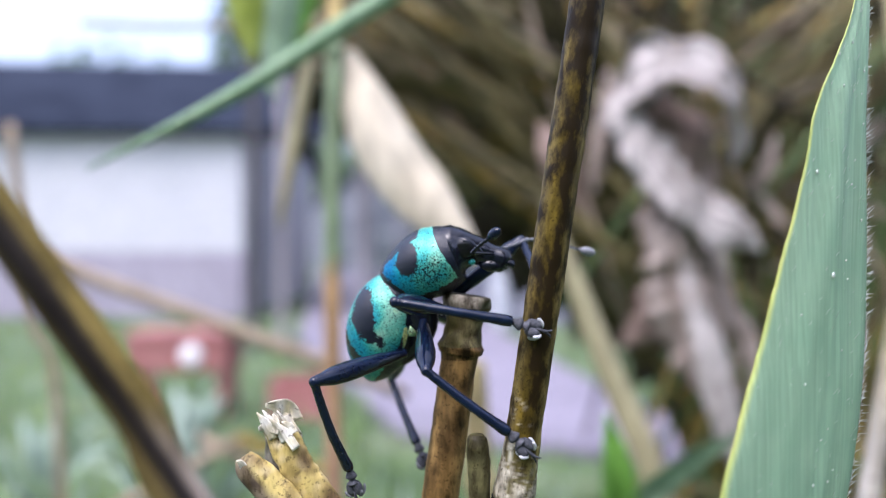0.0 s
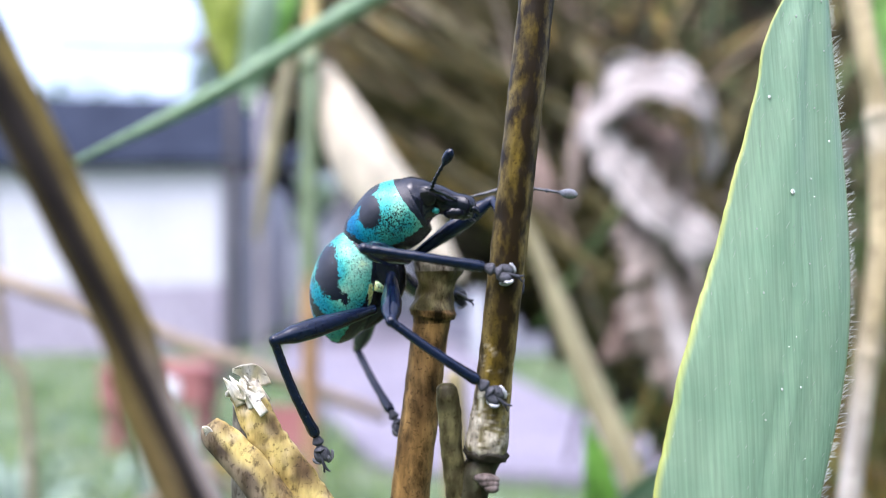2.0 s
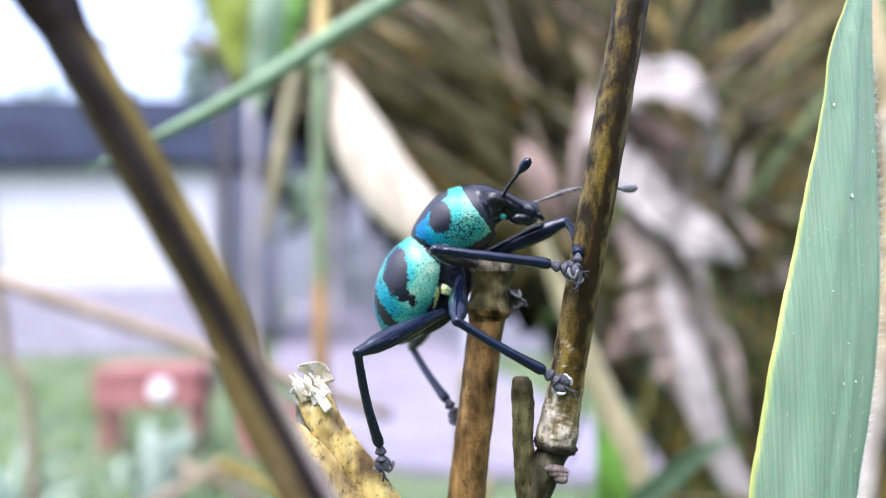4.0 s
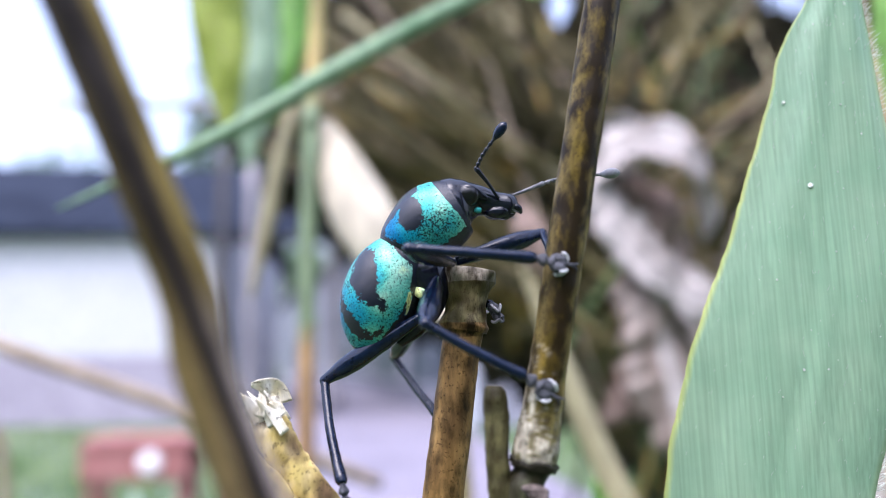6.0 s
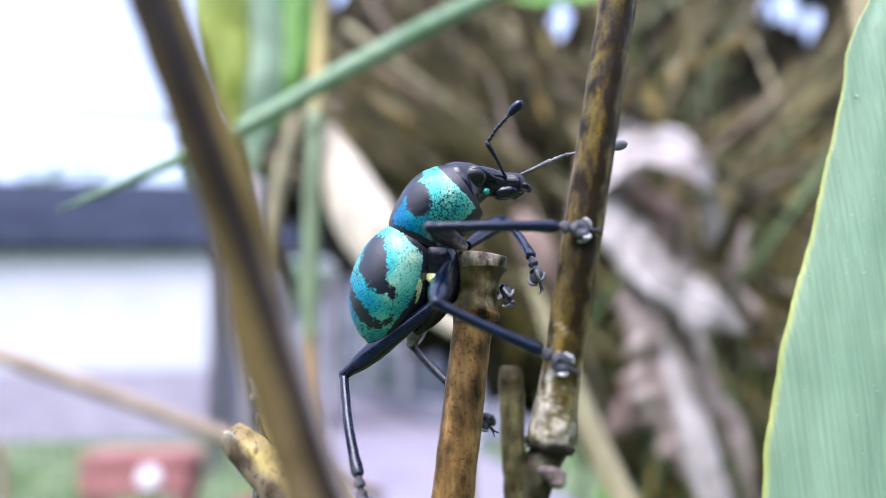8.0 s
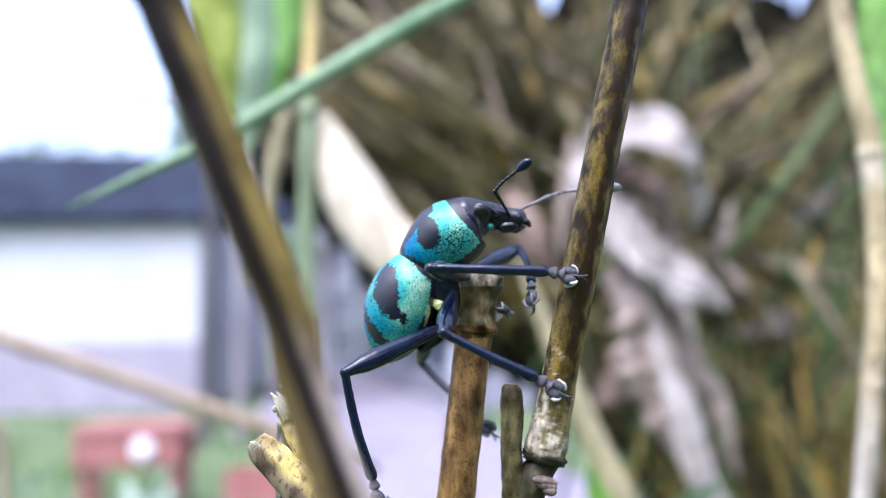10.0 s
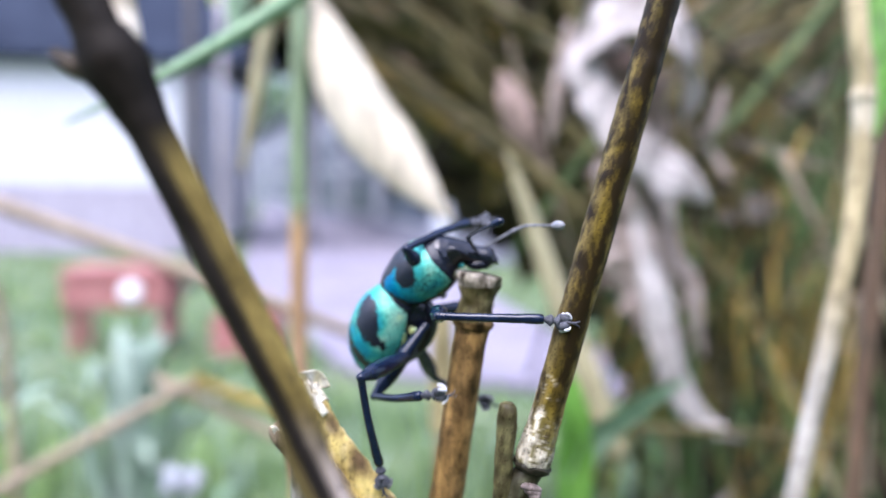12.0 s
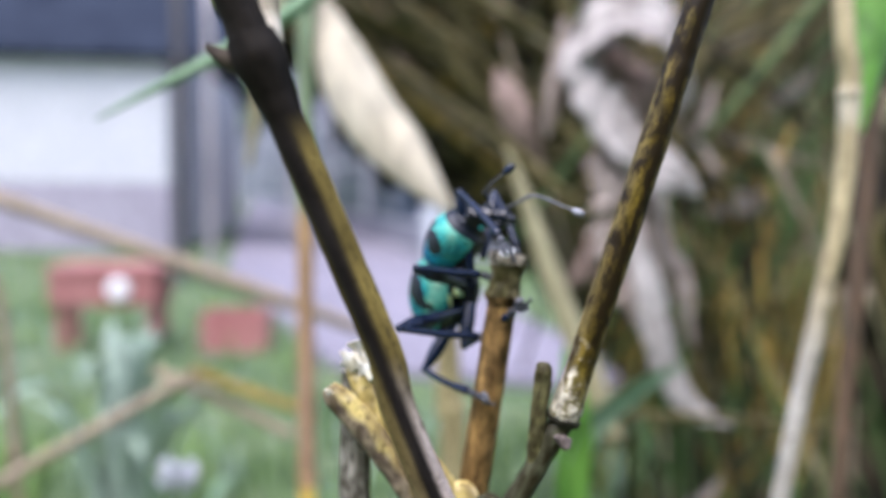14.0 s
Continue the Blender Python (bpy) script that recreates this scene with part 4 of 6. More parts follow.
reed("reed", "pale straw reed bending at its joint beside the clump",
     [(0.070, 0.20, -1.12), (0.080, 0.20, -0.6), (0.093, 0.20, -0.3), (0.102, 0.20, -0.16), (0.1105, 0.20, -0.086), (0.119, 0.20, -0.032), (0.124, 0.20, 0.0), (0.1245, 0.20, 0.037), (0.121, 0.20, 0.058), (0.116, 0.205, 0.14)],
     [0.003, 0.003, 0.003, 0.0028, 0.0028, 0.0027, 0.0028, 0.0031, 0.0029, 0.0026], lambda p, i: lerp3(lerp3((0.40, 0.335, 0.19), (0.40, 0.375, 0.33), (-(p.z - EYE) - 0.02) / 0.03), (0.60, 0.55, 0.44), max(0.0, 1 - abs(p.z - EYE - 0.030) / 0.007)),
     [(0.1245, 0.20, 0.034, 0.0029), (0.1195, 0.20, -0.03, 0.0025)])
reed("reed", "brown reed in the shade of the clump",
     [(0.160, 0.26, -1.12), (0.168, 0.26, -0.2), (0.172, 0.26, -0.02), (0.178, 0.26, 0.2)], [0.0034] * 4, lambda p, i: lerp3((0.13, 0.08, 0.05), (0.08, 0.055, 0.035), 0.5 + streak(p, 300)), [(0.1695, 0.26, -0.13, 0.0033)])
reed("reed", "pale olive reed behind the cut cane",
     [(0.016, 0.30, -1.12), (0.017, 0.30, -0.2), (0.014, 0.30, -0.09), (0.013, 0.30, -0.045)], [0.0062, 0.006, 0.0058, 0.004], lambda p, i: lerp3((0.33, 0.29, 0.16), (0.25, 0.21, 0.10), 0.5 + streak(p, 60)))


def straws():
    """Dry stalks lying across in front of the lawn."""
    for pts, r, mat, lab in (
            ([(-0.36, 0.62, 0.004), (-0.305, 0.60, -0.014), (-0.205, 0.60, -0.050), (-0.100, 0.60, -0.089), (-0.03, 0.62, -0.12)], 0.0062, "straw_dim", "pale dry stalk leaning across in front of the lawn"),
            ([(-0.36, 0.60, -0.262), (-0.311, 0.60, -0.236), (-0.230, 0.60, -0.190), (-0.160, 0.60, -0.150)], 0.0052, "straw_dim", "pale dry stalk leaning across in front of the lawn"),
            ([(-0.165, 0.60, -0.150), (-0.120, 0.60, -0.168), (-0.080, 0.60, -0.182)], 0.0045, "straw_ochre", "yellowing stalk leaning across in front of the lawn"),
            ([(-0.20, 0.62, -0.155), (-0.14, 0.61, -0.180), (-0.085, 0.60, -0.205)], 0.0050, "straw_dim", "pale dry stalk leaning across in front of the lawn"),
            ([(-0.24, 0.50, 0.150), (-0.16, 0.50, 0.148), (-0.05, 0.50, 0.158)], 0.0022, "straw_dim", "thin dry stalk crossing in front of the house"),
            ([(0.13, 0.40, -0.128), (0.20, 0.40, -0.132), (0.27, 0.40, -0.140)], 0.0022, "straw", "thin dry stalk crossing the clump"),
            ([(-0.38, 0.66, 0.11), (-0.36, 0.66, -0.06), (-0.335, 0.66, -0.2), (-0.32, 0.66, -1.12)], 0.0045, "straw_dim", "thin pale stalk standing in front of the lawn")):
        t = thing("dry_stalk", lab, "stalk", group="dry stalks")
        part("stem", sweep([V(*p) for p in pts], [r, *[r * 0.95] * (len(pts) - 2), r * 0.8], 8, 24), mat, t)
        line = spline([V(*p) for p in pts], 30)
        for k in (8, 20):
            part("node", sweep([line[k - 1] * 0.3 + line[k] * 0.7, line[k], line[k + 1] * 0.3 + line[k] * 0.7], [r * 0.98, r * 1.25, r * 0.98], 8, 7), mat, t)


straws()

solid("white_flower", merge(*[ball(V(-0.255 + 0.016 * math.cos(a), 0.9 + 0.016 * math.sin(a), -0.352 + 0.008 * math.sin(a * 3)), (0.010, 0.010, 0.009), 6, 8) for a in np.linspace(0, 5.6, 7)],
                              sweep([V(-0.255, 0.9, -0.357), V(-0.24, 0.91, -0.7), V(-0.22, 0.92, -1.12)], [0.002, 0.002, 0.002], 6, 8)),
      "petal", "small cluster of white petals on a thin stem", "flower")

leaf("grass_plant", "long green grass leaf arching across the view", "blade",
     [(0.80, 0.66, -1.12), (0.76, 0.60, -0.2), (0.58, 0.52, 0.20), (0.30, 0.42, 0.265), (0.16, 0.36, 0.205), (0.09, 0.312, 0.170), (0.020, 0.2714, 0.1153), (-0.025, 0.245, 0.078), (-0.060, 0.2266, 0.0484), (-0.098, 0.207, 0.022)],
     [0.004, 0.006, 0.007, 0.0072, 0.0072, 0.0072, 0.0068, 0.0062, 0.005, 0.0008], (0.45, 0.2, -0.8), 0.35, 0.0004, 0.0, 70, 6, "grass")


# ---- canes near the camera ----
def stub_tint(p, i):
    z = p.z - EYE
    s = streak(p, 900, 0.15)
    blot = noise.noise(p * 420)
    if z > -0.0128:
        c = lerp3((0.055, 0.050, 0.016), (0.170, 0.150, 0.070), 0.5 + blot * 1.4)
        if z > -0.0078:
            c = lerp3(c, (0.42, 0.38, 0.31), 0.65 + blot)
        return (*c, 0.46 + 0.15 * blot)
    c = lerp3((0.225, 0.138, 0.046), (0.100, 0.060, 0.022), 0.5 + 1.8 * s)
    c = lerp3(c, (0.30, 0.19, 0.070), (streak(p, 500, 0.2, 7) - 0.1) * 1.5)
    return (*c, 0.55 if z > -0.0145 else 0.385 + 0.13 * blot)


def cut_cane():
    t = thing("cut_cane", "cut cane stub with ragged top and leaf-scar ring", "cane")
    axis = lambda z: (0.00235 + (z + 0.013) * 0.135, 0.1, z)
    body = [(-1.12, 0.0042), (-0.6, 0.0036), (-0.2, 0.0030), (-0.06, 0.00265), (-0.03, 0.00245), (-0.017, 0.00238), (-0.0145, 0.00245), (-0.0137, 0.0026)]
    part("culm", sweep([V(*(axis(z) if z > -0.3 else (-0.036, 0.1, z))) for z, r in body], [r for z, r in body], 28, 170, rough=0.05, freq=500), "cane", t, "orange-brown lower culm", stub_tint)
    top = [(-0.0138, 0.0028), (-0.0131, 0.0030), (-0.0126, 0.0028), (-0.0115, 0.00252), (-0.0098, 0.00246), (-0.0086, 0.0027), (-0.0076, 0.0031), (-0.0067, 0.0032), (-0.0061, 0.0028), (-0.0066, 0.0012)]
    part("stub_top", sweep([V(*axis(z)) for z, r in top], [r for z, r in top], 32, 70, rough=0.14, freq=700), "cane", t, "mottled olive cut end", stub_tint)


cut_cane()


def lean_tint(p, i):
    """p from the node; the fourth value is how far mould has darkened the skin."""
    z = p.z
    b = noise.noise(Vector((p.x * 300, p.y * 300, p.z * 90)))
    f = noise.noise(Vector((p.x * 900, p.y * 900, p.z * 300 + 9)))
    u = p.x / 0.0018
    c = lerp3((0.160, 0.113, 0.014), (0.068, 0.053, 0.008), 0.5 + 0.9 * f)
    c = lerp3(c, (0.22, 0.17, 0.06), max(0.0, abs(u + 0.1) - 0.45) * 1.4)
    stripe = math.exp(-((u - 0.25 + 0.3 * b) / 0.42) ** 2)   # the mouldy side
    mould = 0.455 + 0.12 * b + 0.18 * stripe + min(0.12, max(-0.01, (z - 0.012) * 3.2))
    if 0.0 < z < 0.0125:
        flake = noise.noise(Vector((p.x * 1100, p.y * 1100, p.z * 700))) + 0.7 * noise.noise(p * 2600)
        k = min(1.0, max(0.0, (z - 0.0025) / 0.006))
        pale = min(1.0, max(0.0, 0.58 - 0.4 * u + 1.9 * flake - 1.3 * k))
        c = lerp3(lerp3(c, (0.13, 0.115, 0.045), 1 - k), (0.58, 0.54, 0.42), pale)
        mould = mould * k + (0.44 + 0.35 * flake * (1 - pale)) * (1 - k)
    if z <= 0.0:
        c, mould = lerp3((0.020, 0.020, 0.012), (0.070, 0.072, 0.040), 0.4 + f + min(0.5, -z * 60)), 0.47
    return (*c, mould)


def leaning_cane():
    """Origin at the node; the upper culm is straight up its local Z."""
    t = thing("leaning_cane", "slender mottled golden and black cane with pale joint", "cane", V(0.0083, 0.089, -0.0300))
    up = [(0.0, 0.00200), (0.0006, 0.00222), (0.0016, 0.00228), (0.003, 0.00215), (0.006, 0.00196), (0.012, 0.00188), (0.03, 0.00192), (0.05, 0.0019), (0.10, 0.0018), (0.30, 0.0014)]
    part("upper_culm", sweep([(0.0, 0, z) for z, r in up], [r * 1.11 for z, r in up], 28, 330, rough=0.05, freq=600), "cane", t, "mottled golden and black culm", lean_tint)
    low = [((0, 0, 0.0), 0.0019), ((-0.0002, 0, -0.001), 0.0016), ((-0.0008, 0, -0.003), 0.0018), ((-0.0014, 0, -0.006), 0.0016), ((-0.0034, 0.001, -0.016), 0.0016), ((-0.014, 0.008, -0.06), 0.002), ((-0.06, 0.02, -0.4), 0.003), ((-0.1, 0.03, -1.10), 0.004)]
    part("lower_culm", sweep([p for p, r in low], [r * 1.11 for p, r in low], 24, 160, rough=0.10, freq=600), "cane", t, "dark lower culm", lean_tint)
    stubp = [((-0.0016, 0, -0.0085), 0.0010), ((-0.0026, -0.0002, -0.004), 0.00118), ((-0.0036, -0.0003, 0.0), 0.00115), ((-0.0043, -0.0003, 0.004), 0.0012), ((-0.0048, -0.0003, 0.0060), 0.00115), ((-0.0049, -0.0003, 0.0067), 0.0007)]
    part("side_stub", sweep([Vector(p) * 1.11 for p, r in stubp], [r * 1.11 for p, r in stubp], 18, 60, rough=0.12, freq=900), "cane", t, "short broken side shoot",
         lambda p, i: (*lerp3((0.07, 0.065, 0.03), (0.13, 0.12, 0.05), 0.5 + noise.noise(p * 700)), 0.45))
    part("bud", merge(*[ball((0.0002 + 0.0003 * k, -0.0020 - 0.0001 * k, -0.0024 - 0.00045 * k), (0.0015 - 0.0003 * k, 0.0007, 0.0006), 8, 14) for k in range(3)]), "cane", t, "small pinkish bud scar", lambda p, i: (*lerp3((0.20, 0.165, 0.15), (0.08, 0.065, 0.06), 0.5 + noise.noise(p * 900)), 0.42))
    part("sheath_scar", sweep([(0, 0, -0.0006), (0, 0, 0.0), (0, 0, 0.0005)], [0.0023, 0.00254, 0.0023], 28, 9, rough=0.22, freq=1300), "cane", t, "dark sheath scar", lambda p, i: (0.022, 0.020, 0.013))
    return t


lean = leaning_cane()


def front_tint(p, i):
    b = noise.noise(Vector((p.x * 300, p.y * 300, p.z * 45)))
    f = noise.noise(Vector((p.x * 900, p.y * 900, p.z * 120)))
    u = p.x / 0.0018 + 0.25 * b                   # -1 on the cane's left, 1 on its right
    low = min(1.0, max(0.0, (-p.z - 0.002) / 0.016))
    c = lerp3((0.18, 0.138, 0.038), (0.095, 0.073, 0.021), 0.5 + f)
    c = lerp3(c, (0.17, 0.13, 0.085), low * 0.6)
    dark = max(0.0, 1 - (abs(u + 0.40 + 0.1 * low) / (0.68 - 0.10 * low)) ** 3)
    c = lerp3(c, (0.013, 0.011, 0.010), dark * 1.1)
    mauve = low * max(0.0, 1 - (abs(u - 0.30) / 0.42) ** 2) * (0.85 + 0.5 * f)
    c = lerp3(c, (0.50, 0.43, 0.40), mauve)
    if p.z > 0.019:
        k = min(1.0, max(0.0, (p.z - 0.019) / 0.004))
        grey = min(1.0, max(0.0, (p.z - 0.037 + 0.004 * b) / 0.006))
        c = lerp3(c, lerp3((0.012, 0.010, 0.008), lerp3((0.20, 0.17, 0.145), (0.05, 0.042, 0.034), 0.5 + 1.2 * b + 0.5 * f), grey), k)
    return (*c, 0.36 + 0.1 * b)


def front_cane():
    """Local Z runs up the cane; the joint is 29 mm over the origin."""
    t = thing("front_cane", "dark brown and olive cane with black joint", "cane")
    ax = [(-0.35, 0.0019), (-0.05, 0.00186), (0.0, 0.0018), (0.02, 0.0018), (0.0235, 0.0019), (0.0262, 0.0023), (0.0285, 0.0027), (0.0308, 0.0024), (0.034, 0.0020), (0.06, 0.0018), (0.12, 0.0016)]
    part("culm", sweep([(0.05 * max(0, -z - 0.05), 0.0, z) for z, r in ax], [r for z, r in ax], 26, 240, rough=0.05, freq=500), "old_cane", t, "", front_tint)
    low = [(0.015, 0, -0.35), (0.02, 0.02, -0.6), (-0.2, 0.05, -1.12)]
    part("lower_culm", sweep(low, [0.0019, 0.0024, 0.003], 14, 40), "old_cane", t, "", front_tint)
    part("side_shoot", sweep([(0.0008, 0, 0.0285), (0.0022, 0.0006, 0.0318), (0.0036, 0.001, 0.0365), (0.0065, 0.003, 0.052)], [0.0015, 0.0011, 0.0009, 0.0006], 14, 30), "old_cane", t, "pale side shoot", lambda p, i: lerp3((0.3, 0.27, 0.2), (0.55, 0.5, 0.42), 0.5 + noise.noise(p * 400)))
    part("side_spur", sweep([(-0.0012, 0, 0.0285), (-0.0030, 0.0, 0.0300), (-0.0042, 0.001, 0.0318)], [0.0013, 0.0009, 0.0004], 12, 16), "old_cane", t, "dark side spur", lambda p, i: (0.05, 0.04, 0.03))
    return t


front = front_cane()


def twig_tint(p, i):
    f = noise.noise(Vector((p.x * 700, p.y * 700, p.z * 700)))
    b = noise.noise(p * 260)
    c = lerp3((0.60, 0.48, 0.16), (0.42, 0.32, 0.10), 0.5 + 1.1 * b)
    c = lerp3(c, (0.66, 0.55, 0.30), (f - 0.05) * 1.4)
    pit = noise.noise(p * 1150 + Vector((5, 0, 0)))
    c = lerp3(c, (0.20, 0.145, 0.065), (pit - 0.42) * 2.5)
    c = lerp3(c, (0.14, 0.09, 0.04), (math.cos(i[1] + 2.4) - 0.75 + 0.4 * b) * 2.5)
    torn = (p.z - EYE + 0.0240 + 0.0016 * f) / 0.002
    return (*lerp3(c, (0.74, 0.71, 0.62), torn * 0.8), 0.35 + 0.1 * b)


def bark_tint(p, i):
    c = twig_tint(p, i)[:3]
    rim = math.cos(i[1] + 0.15)                   # bark on the outer side, split wood on the inner
    k = min(1.0, max(0.0, 0.72 + 2.2 * (rim - 0.15) + 0.8 * noise.noise(p * 420)))
    bark = lerp3((0.24, 0.19, 0.125), (0.075, 0.055, 0.038), 0.5 + 1.2 * noise.noise(p * 600))
    return (*lerp3(c, bark, k), 0.38)


def broken_twig():
    t = thing("broken_twig", "split straw-yellow twig with ragged white end", "twig")
    halfa = [(-0.0212, 0.0965, -0.0215), (-0.0206, 0.0965, -0.0240), (-0.0186, 0.0963, -0.0280), (-0.0158, 0.0962, -0.0320), (-0.0118, 0.0962, -0.0375), (-0.0065, 0.0965, -0.0450), (-0.002, 0.097, -0.06), (0.004, 0.10, -0.2), (0.006, 0.11, -1.12)]
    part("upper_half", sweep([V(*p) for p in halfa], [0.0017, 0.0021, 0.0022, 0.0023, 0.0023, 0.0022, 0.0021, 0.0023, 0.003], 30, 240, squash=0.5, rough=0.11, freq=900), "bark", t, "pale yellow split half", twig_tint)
    halfb = [(-0.0252, 0.0948, -0.0262), (-0.0243, 0.0947, -0.0274), (-0.0219, 0.0947, -0.0299), (-0.0189, 0.0947, -0.0335), (-0.0154, 0.0948, -0.0385), (-0.0116, 0.0949, -0.0445), (-0.004, 0.097, -0.060)]
    part("lower_half", sweep([V(*p) for p in halfb], [0.0012, 0.0019, 0.0022, 0.0023, 0.0022, 0.0021, 0.0016], 28, 140, squash=0.5, rough=0.10, freq=420), "bark", t, "brown bark-covered half", bark_tint)
    curls = (([(-0.0194, 0.0965, -0.0221), (-0.0200, 0.0960, -0.0205), (-0.0212, 0.0955, -0.0199), (-0.0225, 0.0952, -0.0198)], [0.0026, 0.0024, 0.0017, 0.0005]),
             ([(-0.0215, 0.0962, -0.0241), (-0.0225, 0.0958, -0.0227), (-0.0234, 0.0954, -0.0228)], [0.0020, 0.0015, 0.0006]),
             ([(-0.0204, 0.0967, -0.0230), (-0.0207, 0.0966, -0.0217), (-0.0211, 0.0964, -0.0212)], [0.0010, 0.0006, 0.0002]),
             ([(-0.0245, 0.0942, -0.0280), (-0.0252, 0.0939, -0.0267), (-0.0257, 0.0937, -0.0264)], [0.0012, 0.0009, 0.0003]))
    rnd = random.Random(15)
    for _ in range(14):
        o = Vector((-0.0206 + rnd.uniform(-0.0015, 0.0015), 0.0958 + rnd.uniform(-0.0010, 0.0008), -0.0232 + rnd.uniform(-0.0012, 0.0010)))
        d = Vector((rnd.uniform(-0.9, 0.25), rnd.uniform(-0.3, 0.1), 1.0)).normalized() * rnd.uniform(0.0012, 0.0034)
        w = rnd.uniform(0.0006, 0.0014)
        curls += (([tuple(o - d * 0.5), tuple(o + d * 0.4), tuple(o + d + Vector((-0.0004, 0, 0)))], [w, w * 0.9, 0.0001]),)
    for pts, widths in curls:
        part("splinter", strap([V(*p) for p in pts], widths, (0.5, -0.15, 0.87), 0.00045, 0.12, 16, 8, 0.15, 700, 0.12, 0.35), "bark", t, "white torn fibre", lambda p, i: (*lerp3((0.80, 0.78, 0.72), (0.62, 0.55, 0.36), 0.4 + noise.noise(p * 900)), 0.3))


broken_twig()


def low_stub():
    """A hollow cut cane standing low beside the twig."""
    t = thing("cut_cane", "low hollow cane stub with pale ragged rim", "cane", V(-0.0214, 0.1000, 0))
    top = -0.0477
    grey = lambda p, i: (*lerp3((0.34, 0.32, 0.27), (0.12, 0.11, 0.08), 0.5 + noise.noise(p * 600)), 0.44)
    part("culm", sweep([(-0.01, 0, -1.12), (-0.004, 0, -0.4), (0, 0, top - 0.004), (0, 0, top)], [0.003, 0.0027, 0.0024, 0.0026], 24, 90, rough=0.08, freq=500), "cane", t, "", grey)
    rim = [(math.cos(a) * 0.0023, math.sin(a) * 0.0023, top + 0.0003 + 0.0004 * noise.noise(Vector((math.cos(a) * 3, math.sin(a) * 3, 0)))) for a in np.linspace(0, 6.2832, 25)]
    part("rim", sweep(rim, [0.0004] * 25, 8, 50, rough=0.3, freq=1500), "bark", t, "pale torn rim", lambda p, i: (0.62, 0.60, 0.52, 0.3))
    # flat dark disc paints the shade of the hollow on a solid end
    part("pith", sweep([(0, 0, top), (0, 0, top + 0.00015)], [0.0020, 0.0018], 20), "litter", t, "dark disc painted as the shaded hollow")


low_stub()


def strap_leaf():
    """Origin on its upper face near the tip; local Z up the blade, local Y through it."""
    t = thing("reed_leaf", "broad blue-green strap leaf with yellow margin", "leaf")
    # height, left margin and right margin in millimetres
    outline = [(-1115, -19, -12), (-600, -20, -11), (-160, -21, -4), (-100, -21, 0), (-75, -20.6, 3), (-60, -19.6, 5.2), (-51, -18.6, 7.2), (-46.2, -17.9, 8.7), (-40.6, -16.4, 10.6),
               (-33.7, -14.4, 12.3), (-26.7, -11.8, 13.2), (-19.8, -8.8, 13.4), (-12.9, -6.4, 13.2), (-6, -4.0, 12.6), (0, -1.9, 12.0), (7.8, 0.5, 11.5), (14.7, 4.6, 10.9), (21, 7.4, 10.6), (30, 8.8, 10.4), (46, 9.8, 10.0)]
    n, m = 240, 28
    q = spline(outline, n) / 1000
    k = m + 1
    top, low, info = [], [], []
    for z, left, right in q:
        w = max(right - left, 0.0001)
        nib = 0.00012 * noise.noise(Vector((0, 3, z * 900))) + 0.00022 * noise.noise(Vector((0, 7, z * 260)))
        for c in range(k):
            u = 2 * c / m - 1
            x = left + w * c / m + nib * (u < -0.9)
            y = 0.07 * w * u * u + 0.012 * w * math.exp(-((u - 0.1) / 0.07) ** 2) + 0.0006 * noise.noise(Vector((u * 2.2, 0, z * 40)))
            if z > -0.1:
                y += 0.9 * max(0.0, -z - 0.02) ** 2
            e = 0.00016 * (1 - 0.6 * abs(u))
            top.append((x, y - e, z))
            low.append((x, y + e, z))
            info.append((z, u))
    N = len(top)
    faces = []
    for i in range(n - 1):
        for c in range(m):
            a, b, d, e = i * k + c, i * k + c + 1, (i + 1) * k + c + 1, (i + 1) * k + c
            faces += [(a, b, d, e), (N + e, N + d, N + b, N + a)]
        faces += [(i * k, (i + 1) * k, N + (i + 1) * k, N + i * k), (i * k + m, N + i * k + m, N + (i + 1) * k + m, (i + 1) * k + m)]
    for c in range(m):
        faces += [(c, N + c, N + c + 1, c + 1), ((n - 1) * k + c, (n - 1) * k + c + 1, N + (n - 1) * k + c + 1, N + (n - 1) * k + c)]
    geo = (top + low, faces, info + info)

    def tint(p, i):
        x = i[1]
        if x < -0.965:
            return (1.75, 1.25, 0.45)
        if x > 0.96:
            return (1.3, 1.15, 0.9)
        mid = 1.0 + 0.10 * math.exp(-((x - 0.1) / 0.05) ** 2) + 0.05 * noise.noise(Vector((x * 16, 0, p.z * 12))) + 0.05 * noise.noise(Vector((x * 5, 2, p.z * 70)))
        return (mid, mid, mid)
    part("blade", geo, "leaf", t, "", tint)
    rnd = random.Random(4)
    hairs, specks, fuzz = [], [], []
    near = [(Vector(v), i[1]) for v, i in zip(top, info) if -0.075 < v[2] < 0.03]
    edge = [v for v, u in near if u > 0.99]
    for _ in range(420):
        v = edge[rnd.randrange(len(edge))] + Vector((0, 0, rnd.uniform(-0.0003, 0.0003)))
        d = Vector((rnd.uniform(0.5, 1.0), rnd.uniform(-0.5, 0.2), rnd.uniform(-0.1, 0.8))) * rnd.uniform(0.0006, 0.0014)
        hairs.append(sweep([v, v + d * 0.5, v + d], [0.000035, 0.00003, 0.00001], 4, 3))
    part("margin_hairs", merge(*hairs), "hair", t, "fine white margin hairs")
    face = [v for v, u in near if abs(u) < 0.93]
    for _ in range(260):
        v = face[rnd.randrange(len(face))] + Vector((rnd.uniform(-0.0004, 0.0004), -0.00008, 0))
        d = Vector((rnd.uniform(-0.3, 0.5), rnd.uniform(-0.5, -0.1), rnd.uniform(0.4, 1.0))) * rnd.uniform(0.0003, 0.0010)
